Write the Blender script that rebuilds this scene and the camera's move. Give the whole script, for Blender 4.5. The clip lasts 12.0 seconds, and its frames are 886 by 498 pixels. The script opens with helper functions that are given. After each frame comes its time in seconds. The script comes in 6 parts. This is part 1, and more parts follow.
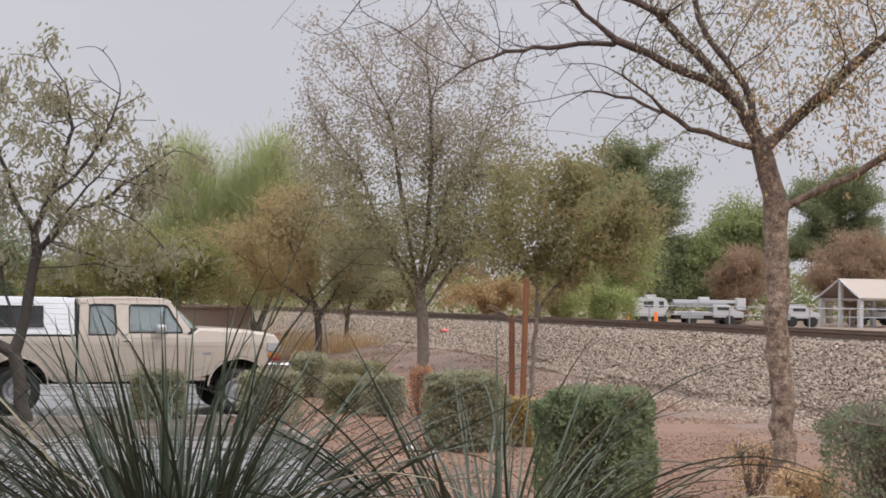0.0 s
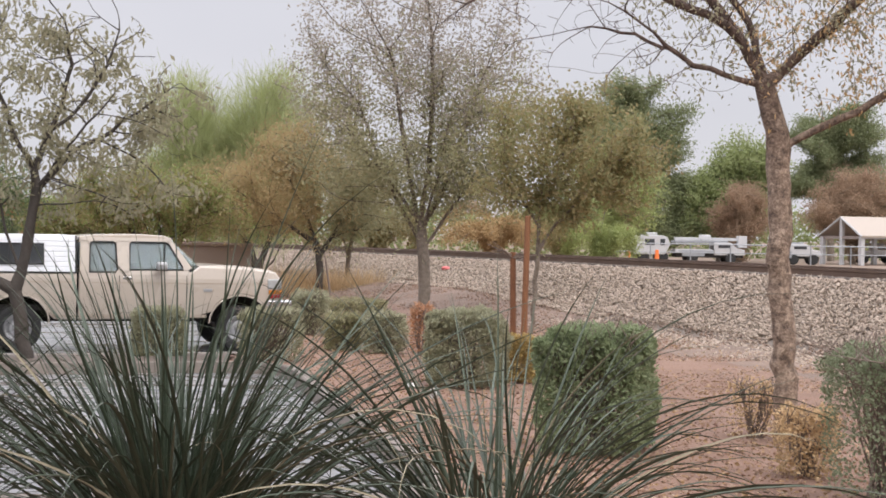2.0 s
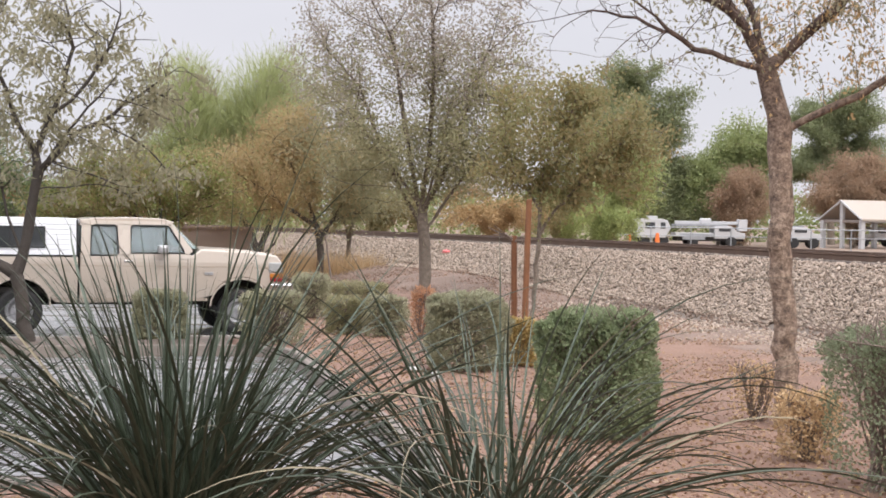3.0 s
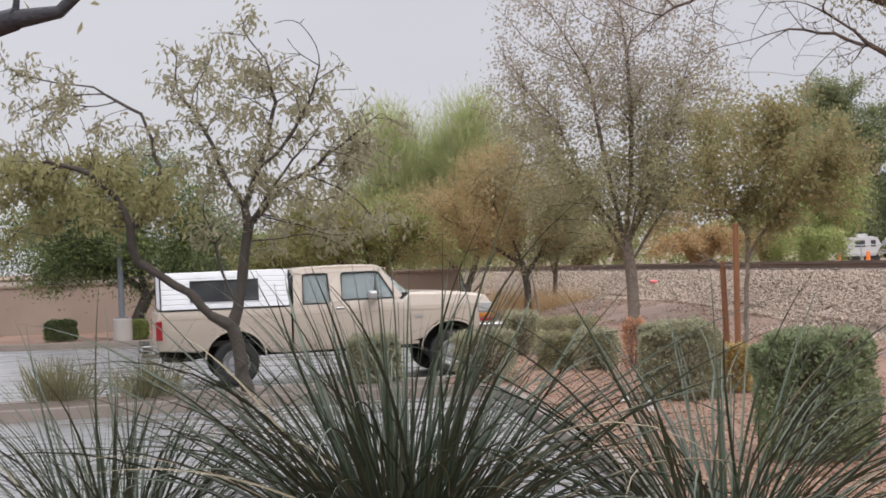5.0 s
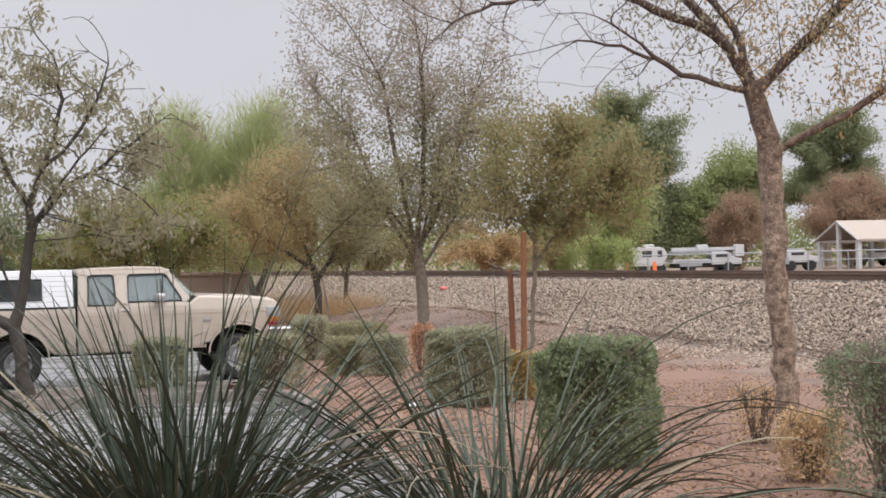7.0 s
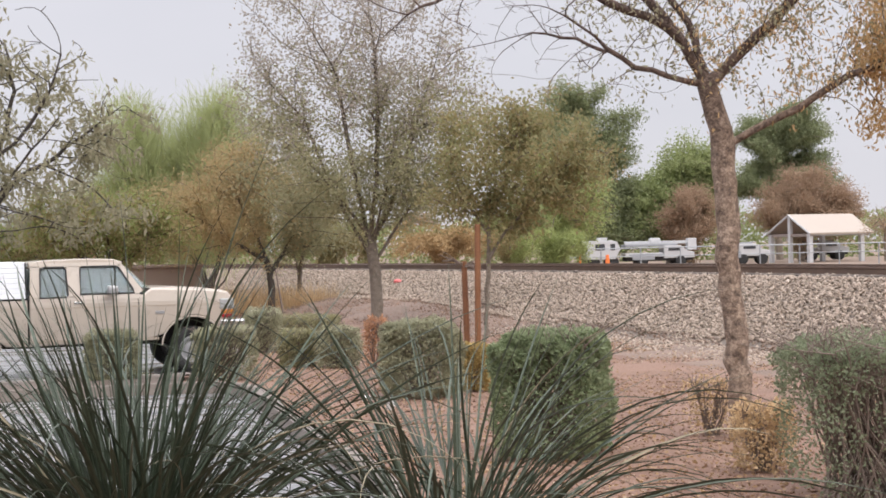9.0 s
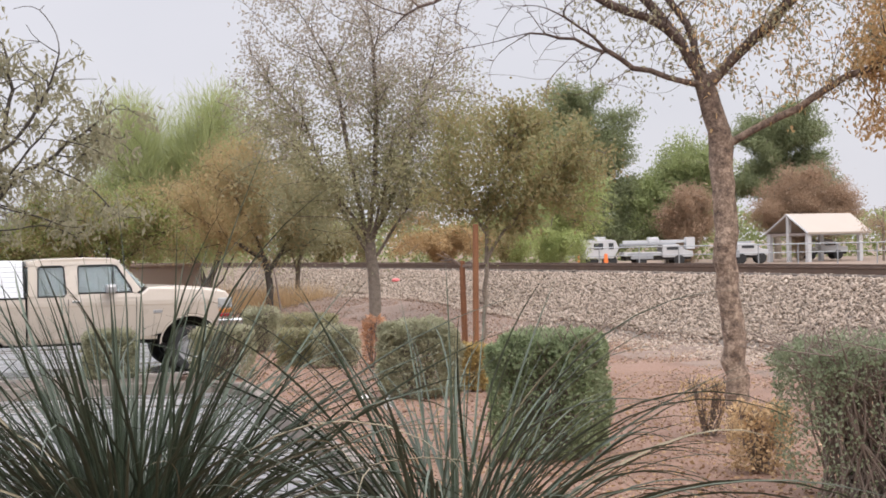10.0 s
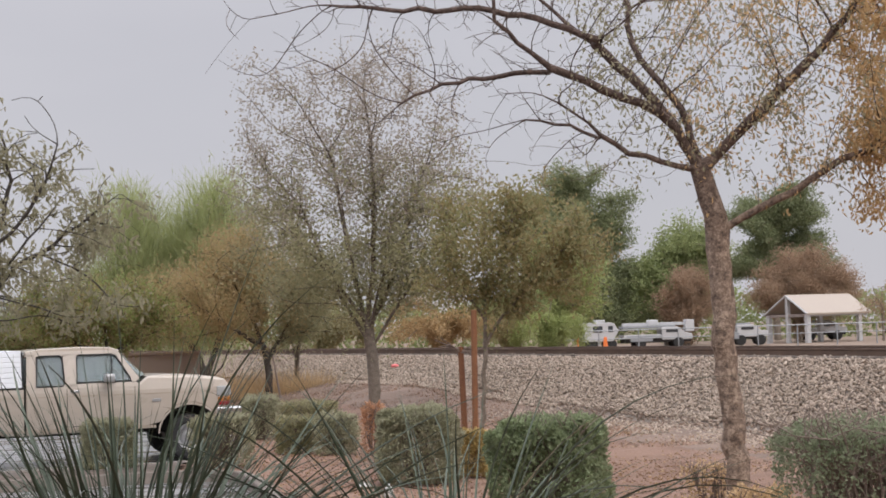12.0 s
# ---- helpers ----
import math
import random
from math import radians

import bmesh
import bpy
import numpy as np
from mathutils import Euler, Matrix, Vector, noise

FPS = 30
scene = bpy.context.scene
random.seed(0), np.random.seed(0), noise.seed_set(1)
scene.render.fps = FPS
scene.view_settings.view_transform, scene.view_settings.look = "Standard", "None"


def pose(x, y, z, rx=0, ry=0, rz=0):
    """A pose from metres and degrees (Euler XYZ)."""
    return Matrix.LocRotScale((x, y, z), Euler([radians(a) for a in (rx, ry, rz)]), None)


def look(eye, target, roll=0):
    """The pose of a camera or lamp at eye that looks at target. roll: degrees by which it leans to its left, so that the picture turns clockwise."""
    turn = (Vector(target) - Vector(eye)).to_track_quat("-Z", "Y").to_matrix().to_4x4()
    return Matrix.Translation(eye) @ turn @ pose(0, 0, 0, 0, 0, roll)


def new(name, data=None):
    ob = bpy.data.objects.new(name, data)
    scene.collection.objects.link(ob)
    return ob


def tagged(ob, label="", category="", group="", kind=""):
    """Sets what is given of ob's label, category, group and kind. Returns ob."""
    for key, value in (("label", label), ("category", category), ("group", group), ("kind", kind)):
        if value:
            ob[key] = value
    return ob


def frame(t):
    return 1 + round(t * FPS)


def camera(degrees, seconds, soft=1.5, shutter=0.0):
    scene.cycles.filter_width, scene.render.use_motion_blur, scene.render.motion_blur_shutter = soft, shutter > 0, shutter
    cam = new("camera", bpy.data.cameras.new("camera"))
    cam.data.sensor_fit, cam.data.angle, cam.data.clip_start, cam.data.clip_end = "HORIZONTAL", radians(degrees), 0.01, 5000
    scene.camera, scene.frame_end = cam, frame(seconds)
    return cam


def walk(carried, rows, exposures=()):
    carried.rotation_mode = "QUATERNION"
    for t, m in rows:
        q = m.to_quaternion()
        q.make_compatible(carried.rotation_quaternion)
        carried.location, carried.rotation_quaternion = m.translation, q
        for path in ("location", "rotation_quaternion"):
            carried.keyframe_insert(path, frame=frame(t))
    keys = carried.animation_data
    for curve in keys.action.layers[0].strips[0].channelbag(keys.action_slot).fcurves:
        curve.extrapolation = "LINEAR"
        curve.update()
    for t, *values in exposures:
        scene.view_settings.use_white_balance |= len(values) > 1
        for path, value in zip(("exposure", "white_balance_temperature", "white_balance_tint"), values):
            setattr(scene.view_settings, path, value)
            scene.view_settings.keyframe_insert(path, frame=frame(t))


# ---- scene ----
cam = camera(26.73, 12.0, soft=1.75)
# seconds, x, y, z, yaw, pitch, roll
PATH = [
    (0, 0.002, -0.029, 1.808, -0.006, 1.442, 0.956),
    (0.5, 0.011, 0, 1.809, 0.008, 0.62, 0.954),
    (1, 0.009, 0.013, 1.811, -0.005, -0.103, 0.969),
    (1.5, -0, 0.008, 1.805, -0.008, -0.376, 0.99),
    (2, 0.003, 0.029, 1.802, -0.002, -0.47, 0.98),
    (2.5, -0.007, 0.026, 1.8, 0, -0.816, 0.996),
    (3, -0.008, 0.011, 1.805, -0.004, -0.984, 1.016),
    (3.25, -0.013, 0.021, 1.81, 0.13, -0.974, 0.976),
    (3.5, -0.037, 0.052, 1.825, 1.7, -0.904, 0.395),
    (3.7, -0.037, 0.011, 1.815, 3.09, -0.743, -0.294),
    (4.1, -0.035, -0.001, 1.811, 5.291, -0.4, -1.434),
    (4.5, -0.032, -0.029, 1.801, 6.37, -0.068, -2.1),
    (4.9, -0.029, -0.057, 1.791, 6.387, 0.177, -2.301),
    (5.3, -0.027, -0.069, 1.787, 5.397, 0.257, -2.043),
    (5.5, -0.025, -0.041, 1.789, 4.66, 0.243, -1.8),
    (6, -0.021, 0.004, 1.79, 3.187, 0.193, -1.558),
    (6.5, -0.003, 0.001, 1.788, 1.871, 0.162, -1.522),
    (7, 0.014, 0.007, 1.788, -0.082, 0.166, -1.366),
    (7.5, 0.019, 0.001, 1.788, -1.225, 0.147, -1.3),
    (7.7, 0.012, -0.018, 1.789, -1.49, 0.14, -1.321),
    (9.5, 0.004, 0.005, 1.773, -1.533, -0.117, -1.263),
    (10, 0.01, -0, 1.789, -1.558, -0.114, -1.195),
    (10.5, 0.014, 0.002, 1.799, -1.557, -0.122, -1.19),
    (11, 0.026, 0.01, 1.815, -1.631, 0.645, -1.568),
    (11.5, 0.034, -0.009, 1.807, -1.647, 1.791, -1.813),
    (12, 0.02, -0.017, 1.808, -1.658, 2.475, -1.784),
]
walk(cam, [(t, pose(x, y, z, 90 + pitch, 0, yaw) @ pose(0, 0, 0, 0, 0, roll)) for t, x, y, z, yaw, pitch, roll in PATH],
     exposures=[(0, -0.19), (0.5, -0.12), (1.5, 0.02), (2.5, 0.18), (3.5, 0.24), (3.8, 0.16), (5.5, -0.06), (6.5, 0.0), (7.5, -0.06), (9.5, 0.19), (10.5, 0.14), (11.2, -0.12), (12, -0.24)])

# ---------------------------------------------------------------- light
world = bpy.data.worlds.new("overcast_sky")
scene.world = world
world.use_nodes = True
wn, wl = world.node_tree.nodes, world.node_tree.links
wn.clear()
w_out, w_bg = wn.new("ShaderNodeOutputWorld"), wn.new("ShaderNodeBackground")
w_sky = wn.new("ShaderNodeTexSky")
w_sky.sky_type, w_sky.sun_disc = "NISHITA", False
w_sky.sun_elevation, w_sky.sun_rotation = radians(48), radians(150)
w_tc, w_map, w_noise = wn.new("ShaderNodeTexCoord"), wn.new("ShaderNodeMapping"), wn.new("ShaderNodeTexNoise")
w_map.inputs["Scale"].default_value = (1.0, 1.0, 3.2)
w_noise.inputs["Scale"].default_value, w_noise.inputs["Detail"].default_value = 2.2, 4
w_ramp = wn.new("ShaderNodeValToRGB")
w_ramp.color_ramp.elements[0].position, w_ramp.color_ramp.elements[0].color = 0.3, (6.35, 6.3, 6.9, 1)
w_ramp.color_ramp.elements[1].position, w_ramp.color_ramp.elements[1].color = 0.7, (7.35, 7.2, 7.75, 1)
w_mix = wn.new("ShaderNodeMix")
w_mix.data_type = "RGBA"
w_mix.inputs["Factor"].default_value = 0.93
wl.new(w_tc.outputs["Generated"], w_map.inputs["Vector"])
wl.new(w_map.outputs["Vector"], w_noise.inputs["Vector"])
wl.new(w_noise.outputs["Fac"], w_ramp.inputs["Fac"])
wl.new(w_sky.outputs["Color"], w_mix.inputs["A"])
wl.new(w_ramp.outputs["Color"], w_mix.inputs["B"])
# an overcast sky is brighter overhead than at the horizon
w_sep, w_up, w_gain = wn.new("ShaderNodeSeparateXYZ"), wn.new("ShaderNodeMapRange"), wn.new("ShaderNodeVectorMath")
wl.new(w_tc.outputs["Generated"], w_sep.inputs["Vector"])
wl.new(w_sep.outputs["Z"], w_up.inputs["Value"])
w_up.interpolation_type = "SMOOTHSTEP"
w_up.inputs["From Min"].default_value, w_up.inputs["From Max"].default_value = 0.15, 0.9
w_up.inputs["To Min"].default_value, w_up.inputs["To Max"].default_value = 1.0, 3.5
w_gain.operation = "SCALE"
wl.new(w_mix.outputs["Result"], w_gain.inputs[0])
wl.new(w_up.outputs["Result"], w_gain.inputs["Scale"])
wl.new(w_gain.outputs["Vector"], w_bg.inputs["Color"])
w_bg.inputs["Strength"].default_value = 0.1
wl.new(w_bg.outputs["Background"], w_out.inputs["Surface"])

sun = new("sun", bpy.data.lights.new("sun", "SUN"))
sun.data.energy, sun.data.angle, sun.data.color = 1.5, radians(45), (1.0, 0.93, 0.84)
sun.matrix_world = look((10, -17, 26), (0, 0, 0))


# ---------------------------------------------------------------- materials
def tree_of(name):
    m = bpy.data.materials.new(name)
    m.use_nodes = True
    return m, m.node_tree.nodes, m.node_tree.links, m.node_tree.nodes["Principled BSDF"]


def ramp_node(nodes, stops):
    r = nodes.new("ShaderNodeValToRGB")
    e = r.color_ramp.elements
    while len(e) < len(stops):
        e.new(0.5)
    for k, (p, c) in enumerate(stops):
        e[k].position, e[k].color = p, (*c, 1)
    return r


def surface(name, cols, scale=4.0, fine=60.0, rough=0.8, bump=0.3, metal=0.0, spread=0.25, piece=False, rough_var=0.1, coat=0.0):
    """A rough or glossy surface: two scales of mottling between the colours, fine relief; piece: a tint for each object."""
    m, n, l, b = tree_of(name)
    tc = n.new("ShaderNodeTexCoord")
    a, f = n.new("ShaderNodeTexNoise"), n.new("ShaderNodeTexNoise")
    a.inputs["Scale"].default_value, a.inputs["Detail"].default_value = scale, 6
    f.inputs["Scale"].default_value, f.inputs["Detail"].default_value = fine, 4
    l.new(tc.outputs["Object"], a.inputs["Vector"])
    l.new(tc.outputs["Object"], f.inputs["Vector"])
    mx = n.new("ShaderNodeMath")
    mx.operation = "MULTIPLY_ADD"
    mx.inputs[1].default_value = 0.45
    l.new(f.outputs["Fac"], mx.inputs[0])
    sc = n.new("ShaderNodeMath")
    sc.operation = "MULTIPLY"
    sc.inputs[1].default_value = 0.55
    l.new(a.outputs["Fac"], sc.inputs[0])
    l.new(sc.outputs[0], mx.inputs[2])
    src = mx.outputs[0]
    if piece:
        inf = n.new("ShaderNodeObjectInfo")
        ad = n.new("ShaderNodeMath")
        ad.operation = "MULTIPLY_ADD"
        ad.inputs[1].default_value = 0.3
        l.new(inf.outputs["Random"], ad.inputs[0])
        sb = n.new("ShaderNodeMath")
        sb.operation = "SUBTRACT"
        sb.inputs[1].default_value = 0.15
        l.new(src, sb.inputs[0])
        l.new(sb.outputs[0], ad.inputs[2])
        src = ad.outputs[0]
    k = len(cols)
    stops = [(0.5 - spread + 2 * spread * i / max(1, k - 1), c) for i, c in enumerate(cols)]
    r = ramp_node(n, stops)
    l.new(src, r.inputs["Fac"])
    l.new(r.outputs["Color"], b.inputs["Base Color"])
    rm = n.new("ShaderNodeMapRange")
    rm.inputs["To Min"].default_value, rm.inputs["To Max"].default_value = max(0.02, rough - rough_var), min(1, rough + rough_var)
    l.new(a.outputs["Fac"], rm.inputs["Value"])
    l.new(rm.outputs["Result"], b.inputs["Roughness"])
    b.inputs["Metallic"].default_value = metal
    b.inputs["Coat Weight"].default_value = coat
    if bump:
        bp = n.new("ShaderNodeBump")
        bp.inputs["Strength"].default_value, bp.inputs["Distance"].default_value = bump, 0.6 / fine
        l.new(f.outputs["Fac"], bp.inputs["Height"])
        l.new(bp.outputs["Normal"], b.inputs["Normal"])
    return m


def leafy(name, cols, rough=0.6, through_light=0.53):
    """Foliage: every leaf of a crown takes its own colour out of cols; light comes through."""
    m, n, l, b = tree_of(name)
    g = n.new("ShaderNodeNewGeometry")
    k = len(cols)
    mean = [sum(c[i] for c in cols) / k for i in range(3)]
    # Colours evened out and lifted: haze and brighter shadows are put in here.
    cols = [tuple(min(0.6, 1.66 * (0.36 * c[i] + 0.64 * mean[i])) for i in range(3)) for c in cols]
    r = ramp_node(n, [((i + 0.0) / max(1, k - 1), c) for i, c in enumerate(cols)])
    nz, tc = n.new("ShaderNodeTexNoise"), n.new("ShaderNodeTexCoord")
    nz.inputs["Scale"].default_value = 0.9
    l.new(tc.outputs["Object"], nz.inputs["Vector"])
    md = n.new("ShaderNodeMath")
    md.operation = "MULTIPLY_ADD"
    md.inputs[1].default_value = 0.7
    l.new(g.outputs["Random Per Island"], md.inputs[0])
    m2 = n.new("ShaderNodeMapRange")
    m2.inputs["From Min"].default_value, m2.inputs["From Max"].default_value = 0.35, 0.65
    m2.inputs["To Min"].default_value, m2.inputs["To Max"].default_value = 0.0, 0.3
    l.new(nz.outputs["Fac"], m2.inputs["Value"])
    l.new(m2.outputs["Result"], md.inputs[2])
    l.new(md.outputs[0], r.inputs["Fac"])
    l.new(r.outputs["Color"], b.inputs["Base Color"])
    b.inputs["Roughness"].default_value = rough
    t = n.new("ShaderNodeBsdfTranslucent")
    l.new(r.outputs["Color"], t.inputs["Color"])
    mix = n.new("ShaderNodeMixShader")
    mix.inputs["Fac"].default_value = through_light
    l.new(b.outputs["BSDF"], mix.inputs[1])
    l.new(t.outputs["BSDF"], mix.inputs[2])
    l.new(mix.outputs["Shader"], n["Material Output"].inputs["Surface"])
    return m


def pebbly(name, cols, rough=0.9):
    """Loose stones: each one of a heap takes its own colour."""
    m, n, l, b = tree_of(name)
    g, tc, nz = n.new("ShaderNodeNewGeometry"), n.new("ShaderNodeTexCoord"), n.new("ShaderNodeTexNoise")
    r = ramp_node(n, [(i / (len(cols) - 1), c) for i, c in enumerate(cols)])
    nz.inputs["Scale"].default_value = 25
    l.new(tc.outputs["Object"], nz.inputs["Vector"])
    inf = n.new("ShaderNodeObjectInfo")
    ad = n.new("ShaderNodeMath")
    ad.operation = "ADD"
    l.new(g.outputs["Random Per Island"], ad.inputs[0])
    l.new(inf.outputs["Random"], ad.inputs[1])
    fr = n.new("ShaderNodeMath")
    fr.operation = "FRACT"
    l.new(ad.outputs[0], fr.inputs[0])
    l.new(fr.outputs[0], r.inputs["Fac"])
    mx = n.new("ShaderNodeMix")
    mx.data_type, mx.blend_type = "RGBA", "MULTIPLY"
    mx.inputs["Factor"].default_value = 0.5
    l.new(r.outputs["Color"], mx.inputs["A"])
    l.new(nz.outputs["Color"], mx.inputs["B"])
    l.new(r.outputs["Color"], b.inputs["Base Color"])
    b.inputs["Roughness"].default_value = rough
    return m


def wet_asphalt():
    """Rain-wet asphalt: a film of water nearly everywhere, drier wavy streaks and rough grains standing out of it."""
    m, n, l, b = tree_of("wet_asphalt")
    tc, big, mid, fine = n.new("ShaderNodeTexCoord"), n.new("ShaderNodeTexNoise"), n.new("ShaderNodeTexNoise"), n.new("ShaderNodeTexNoise")
    mp = n.new("ShaderNodeMapping")
    mp.inputs["Rotation"].default_value = (0, 0, radians(-8))
    mp.inputs["Scale"].default_value = (0.3, 1.5, 1)
    l.new(tc.outputs["Object"], mp.inputs["Vector"])
    big.inputs["Scale"].default_value, big.inputs["Detail"].default_value = 1.3, 7
    big.inputs["Distortion"].default_value = 0.6
    mid.inputs["Scale"].default_value, mid.inputs["Detail"].default_value = 9, 5
    fine.inputs["Scale"].default_value = 180
    l.new(mp.outputs["Vector"], big.inputs["Vector"])
    l.new(tc.outputs["Object"], mid.inputs["Vector"])
    l.new(tc.outputs["Object"], fine.inputs["Vector"])
    r = ramp_node(n, [(0.36, (0.088, 0.09, 0.093)), (0.5, (0.13, 0.133, 0.137)), (0.68, (0.165, 0.169, 0.173))])
    l.new(mid.outputs["Fac"], r.inputs["Fac"])
    l.new(r.outputs["Color"], b.inputs["Base Color"])
    rr = ramp_node(n, [(0.36, (0.6, 0.6, 0.6)), (0.42, (0.42, 0.42, 0.42)), (0.5, (0.32, 0.32, 0.32)), (0.64, (0.2, 0.2, 0.2))])
    l.new(big.outputs["Fac"], rr.inputs["Fac"])
    l.new(rr.outputs["Color"], b.inputs["Roughness"])
    film = ramp_node(n, [(0.36, (0.05, 0.05, 0.05)), (0.425, (1, 1, 1))])
    l.new(big.outputs["Fac"], film.inputs["Fac"])
    l.new(film.outputs["Color"], b.inputs["Coat Weight"])
    l.new(rr.outputs["Color"], b.inputs["Coat Roughness"])
    b.inputs["Specular IOR Level"].default_value = 0.7
    bp = n.new("ShaderNodeBump")
    bp.inputs["Strength"].default_value, bp.inputs["Distance"].default_value = 0.04, 0.003
    l.new(fine.outputs["Fac"], bp.inputs["Height"])
    l.new(bp.outputs["Normal"], b.inputs["Normal"])
    return m


def glassy(name, tint, rough=0.02):
    m, n, l, b = tree_of(name)
    b.inputs["Base Color"].default_value = (*tint, 1)
    b.inputs["Roughness"].default_value = rough
    b.inputs["Transmission Weight"].default_value = 0.9
    b.inputs["IOR"].default_value = 1.45
    return m


M_ASPHALT = wet_asphalt()
M_SOIL = surface("pink_decomposed_granite", [(0.125, 0.07, 0.047), (0.2, 0.118, 0.081), (0.27, 0.172, 0.124)], 0.8, 38, 0.95, 0.6, spread=0.16)
M_DIRT = surface("brown_dirt", [(0.115, 0.08, 0.06), (0.18, 0.125, 0.094), (0.245, 0.176, 0.135)], 0.9, 34, 0.95, 0.6, spread=0.16)
M_FARSOIL = surface("dry_desert_soil", [(0.17, 0.12, 0.085), (0.27, 0.2, 0.15)], 0.3, 12, 0.95, 0.3)
M_ISLAND = surface("wet_brown_soil", [(0.065, 0.05, 0.04), (0.115, 0.09, 0.073), (0.17, 0.135, 0.11)], 1.6, 40, 0.85, 0.6, spread=0.18)
M_BASE = surface("pale_concrete", [(0.3, 0.28, 0.26), (0.4, 0.375, 0.35)], 2.2, 70, 0.8, 0.25)
M_CONCRETE = surface("wet_concrete", [(0.11, 0.09, 0.074), (0.175, 0.147, 0.123), (0.24, 0.203, 0.172)], 2.2, 70, 0.7, 0.25, piece=True)
M_BALLAST = pebbly("ballast_stone", [(0.2, 0.16, 0.127), (0.28, 0.226, 0.18), (0.345, 0.28, 0.223), (0.41, 0.337, 0.27), (0.33, 0.255, 0.198), (0.45, 0.376, 0.305)])
M_STRAY = pebbly("stray_stone", [(0.15, 0.1, 0.075), (0.25, 0.17, 0.13), (0.33, 0.255, 0.2), (0.19, 0.125, 0.095)])
M_GRAVEL = pebbly("landscape_gravel", [(0.13, 0.066, 0.043), (0.225, 0.132, 0.088), (0.295, 0.187, 0.13), (0.34, 0.234, 0.168), (0.18, 0.1, 0.065), (0.42, 0.325, 0.24)])
M_LITTER = pebbly("fallen_leaves", [(0.22, 0.13, 0.065), (0.36, 0.235, 0.115), (0.29, 0.185, 0.1), (0.44, 0.32, 0.185)])
# Darker than the stones: the shade of their gaps is put into this colour.
M_BED = surface("ballast_bed", [(0.13, 0.107, 0.087), (0.24, 0.2, 0.164)], 3, 30, 0.95, 0.8)
M_RAIL = surface("rusty_steel_rail", [(0.095, 0.067, 0.053), (0.228, 0.152, 0.114)], 3, 60, 0.6, 0.2, metal=0.4)
M_TIE = surface("creosoted_timber", [(0.051, 0.041, 0.034), (0.119, 0.093, 0.076)], 3, 50, 0.85, 0.4, piece=True)
M_BARK = surface("grey_brown_bark", [(0.1, 0.08, 0.062), (0.2, 0.165, 0.13), (0.3, 0.25, 0.2)], 9, 45, 0.95, 1.0, spread=0.2)
M_BARK_DARK = surface("dark_wet_bark", [(0.035, 0.028, 0.024), (0.09, 0.075, 0.062)], 9, 50, 0.85, 0.9)
M_BOUGH = surface("blue_grey_wet_bark", [(0.022, 0.023, 0.028), (0.045, 0.046, 0.056)], 9, 50, 0.8, 0.7)
M_BARK_PALE = surface("pale_flaking_bark", [(0.085, 0.06, 0.045), (0.23, 0.165, 0.122), (0.45, 0.345, 0.26)], 17, 48, 0.95, 1.0, spread=0.15)


def limb_tint(m, low, high, colour):
    """Multiplies the bark by colour above a height, fading in from low to high."""
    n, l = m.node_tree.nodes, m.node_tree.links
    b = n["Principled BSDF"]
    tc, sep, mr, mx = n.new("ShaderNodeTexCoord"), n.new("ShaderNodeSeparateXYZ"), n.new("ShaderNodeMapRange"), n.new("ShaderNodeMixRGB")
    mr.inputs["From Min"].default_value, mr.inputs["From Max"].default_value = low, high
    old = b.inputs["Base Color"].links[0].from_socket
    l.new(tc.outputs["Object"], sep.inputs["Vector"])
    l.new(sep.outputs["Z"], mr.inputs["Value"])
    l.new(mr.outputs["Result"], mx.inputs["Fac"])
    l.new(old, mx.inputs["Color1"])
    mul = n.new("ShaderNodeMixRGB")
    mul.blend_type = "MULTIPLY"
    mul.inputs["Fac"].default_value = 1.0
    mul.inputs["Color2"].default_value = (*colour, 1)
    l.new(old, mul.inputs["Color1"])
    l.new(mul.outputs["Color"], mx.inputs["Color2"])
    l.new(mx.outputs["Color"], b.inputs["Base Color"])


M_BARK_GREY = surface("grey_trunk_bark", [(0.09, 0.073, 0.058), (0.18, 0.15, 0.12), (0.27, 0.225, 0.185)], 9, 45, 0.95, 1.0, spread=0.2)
limb_tint(M_BARK_GREY, 1.5, 2.8, (0.85, 0.83, 0.82))
limb_tint(M_BARK_PALE, 2.3, 3.3, (0.36, 0.335, 0.36))
M_TWIG = surface("twig_bark", [(0.138, 0.104, 0.085), (0.250, 0.195, 0.159)], 9, 45, 0.95, 0.4)
M_STAKE = surface("stained_wooden_stake", [(0.13, 0.05, 0.022), (0.25, 0.11, 0.05)], 6, 60, 0.8, 0.4, piece=True)
M_STUCCO = surface("tan_stucco", [(0.26, 0.2, 0.162), (0.34, 0.268, 0.22)], 1.0, 60, 0.95, 0.3)
M_PALEROOF = surface("pale_grey_roof", [(0.19, 0.19, 0.19), (0.25, 0.25, 0.25)], 2, 20, 0.7, 0.2)
M_ROOFTILE = surface("terracotta_stucco", [(0.24, 0.105, 0.06), (0.36, 0.18, 0.11)], 2, 20, 0.9, 0.3)
M_PAINT = surface("beige_car_paint", [(0.465, 0.403, 0.337), (0.515, 0.45, 0.38)], 1.5, 30, 0.28, 0.0, coat=0.6, rough_var=0.06)
M_PAINT_LOW = surface("tan_lower_paint", [(0.4, 0.335, 0.265), (0.44, 0.37, 0.3)], 1.5, 30, 0.3, 0.0, coat=0.5, rough_var=0.06)
M_ALU = surface("white_painted_aluminium", [(0.72, 0.74, 0.77), (0.8, 0.82, 0.85)], 2, 40, 0.4, 0.05, rough_var=0.08)
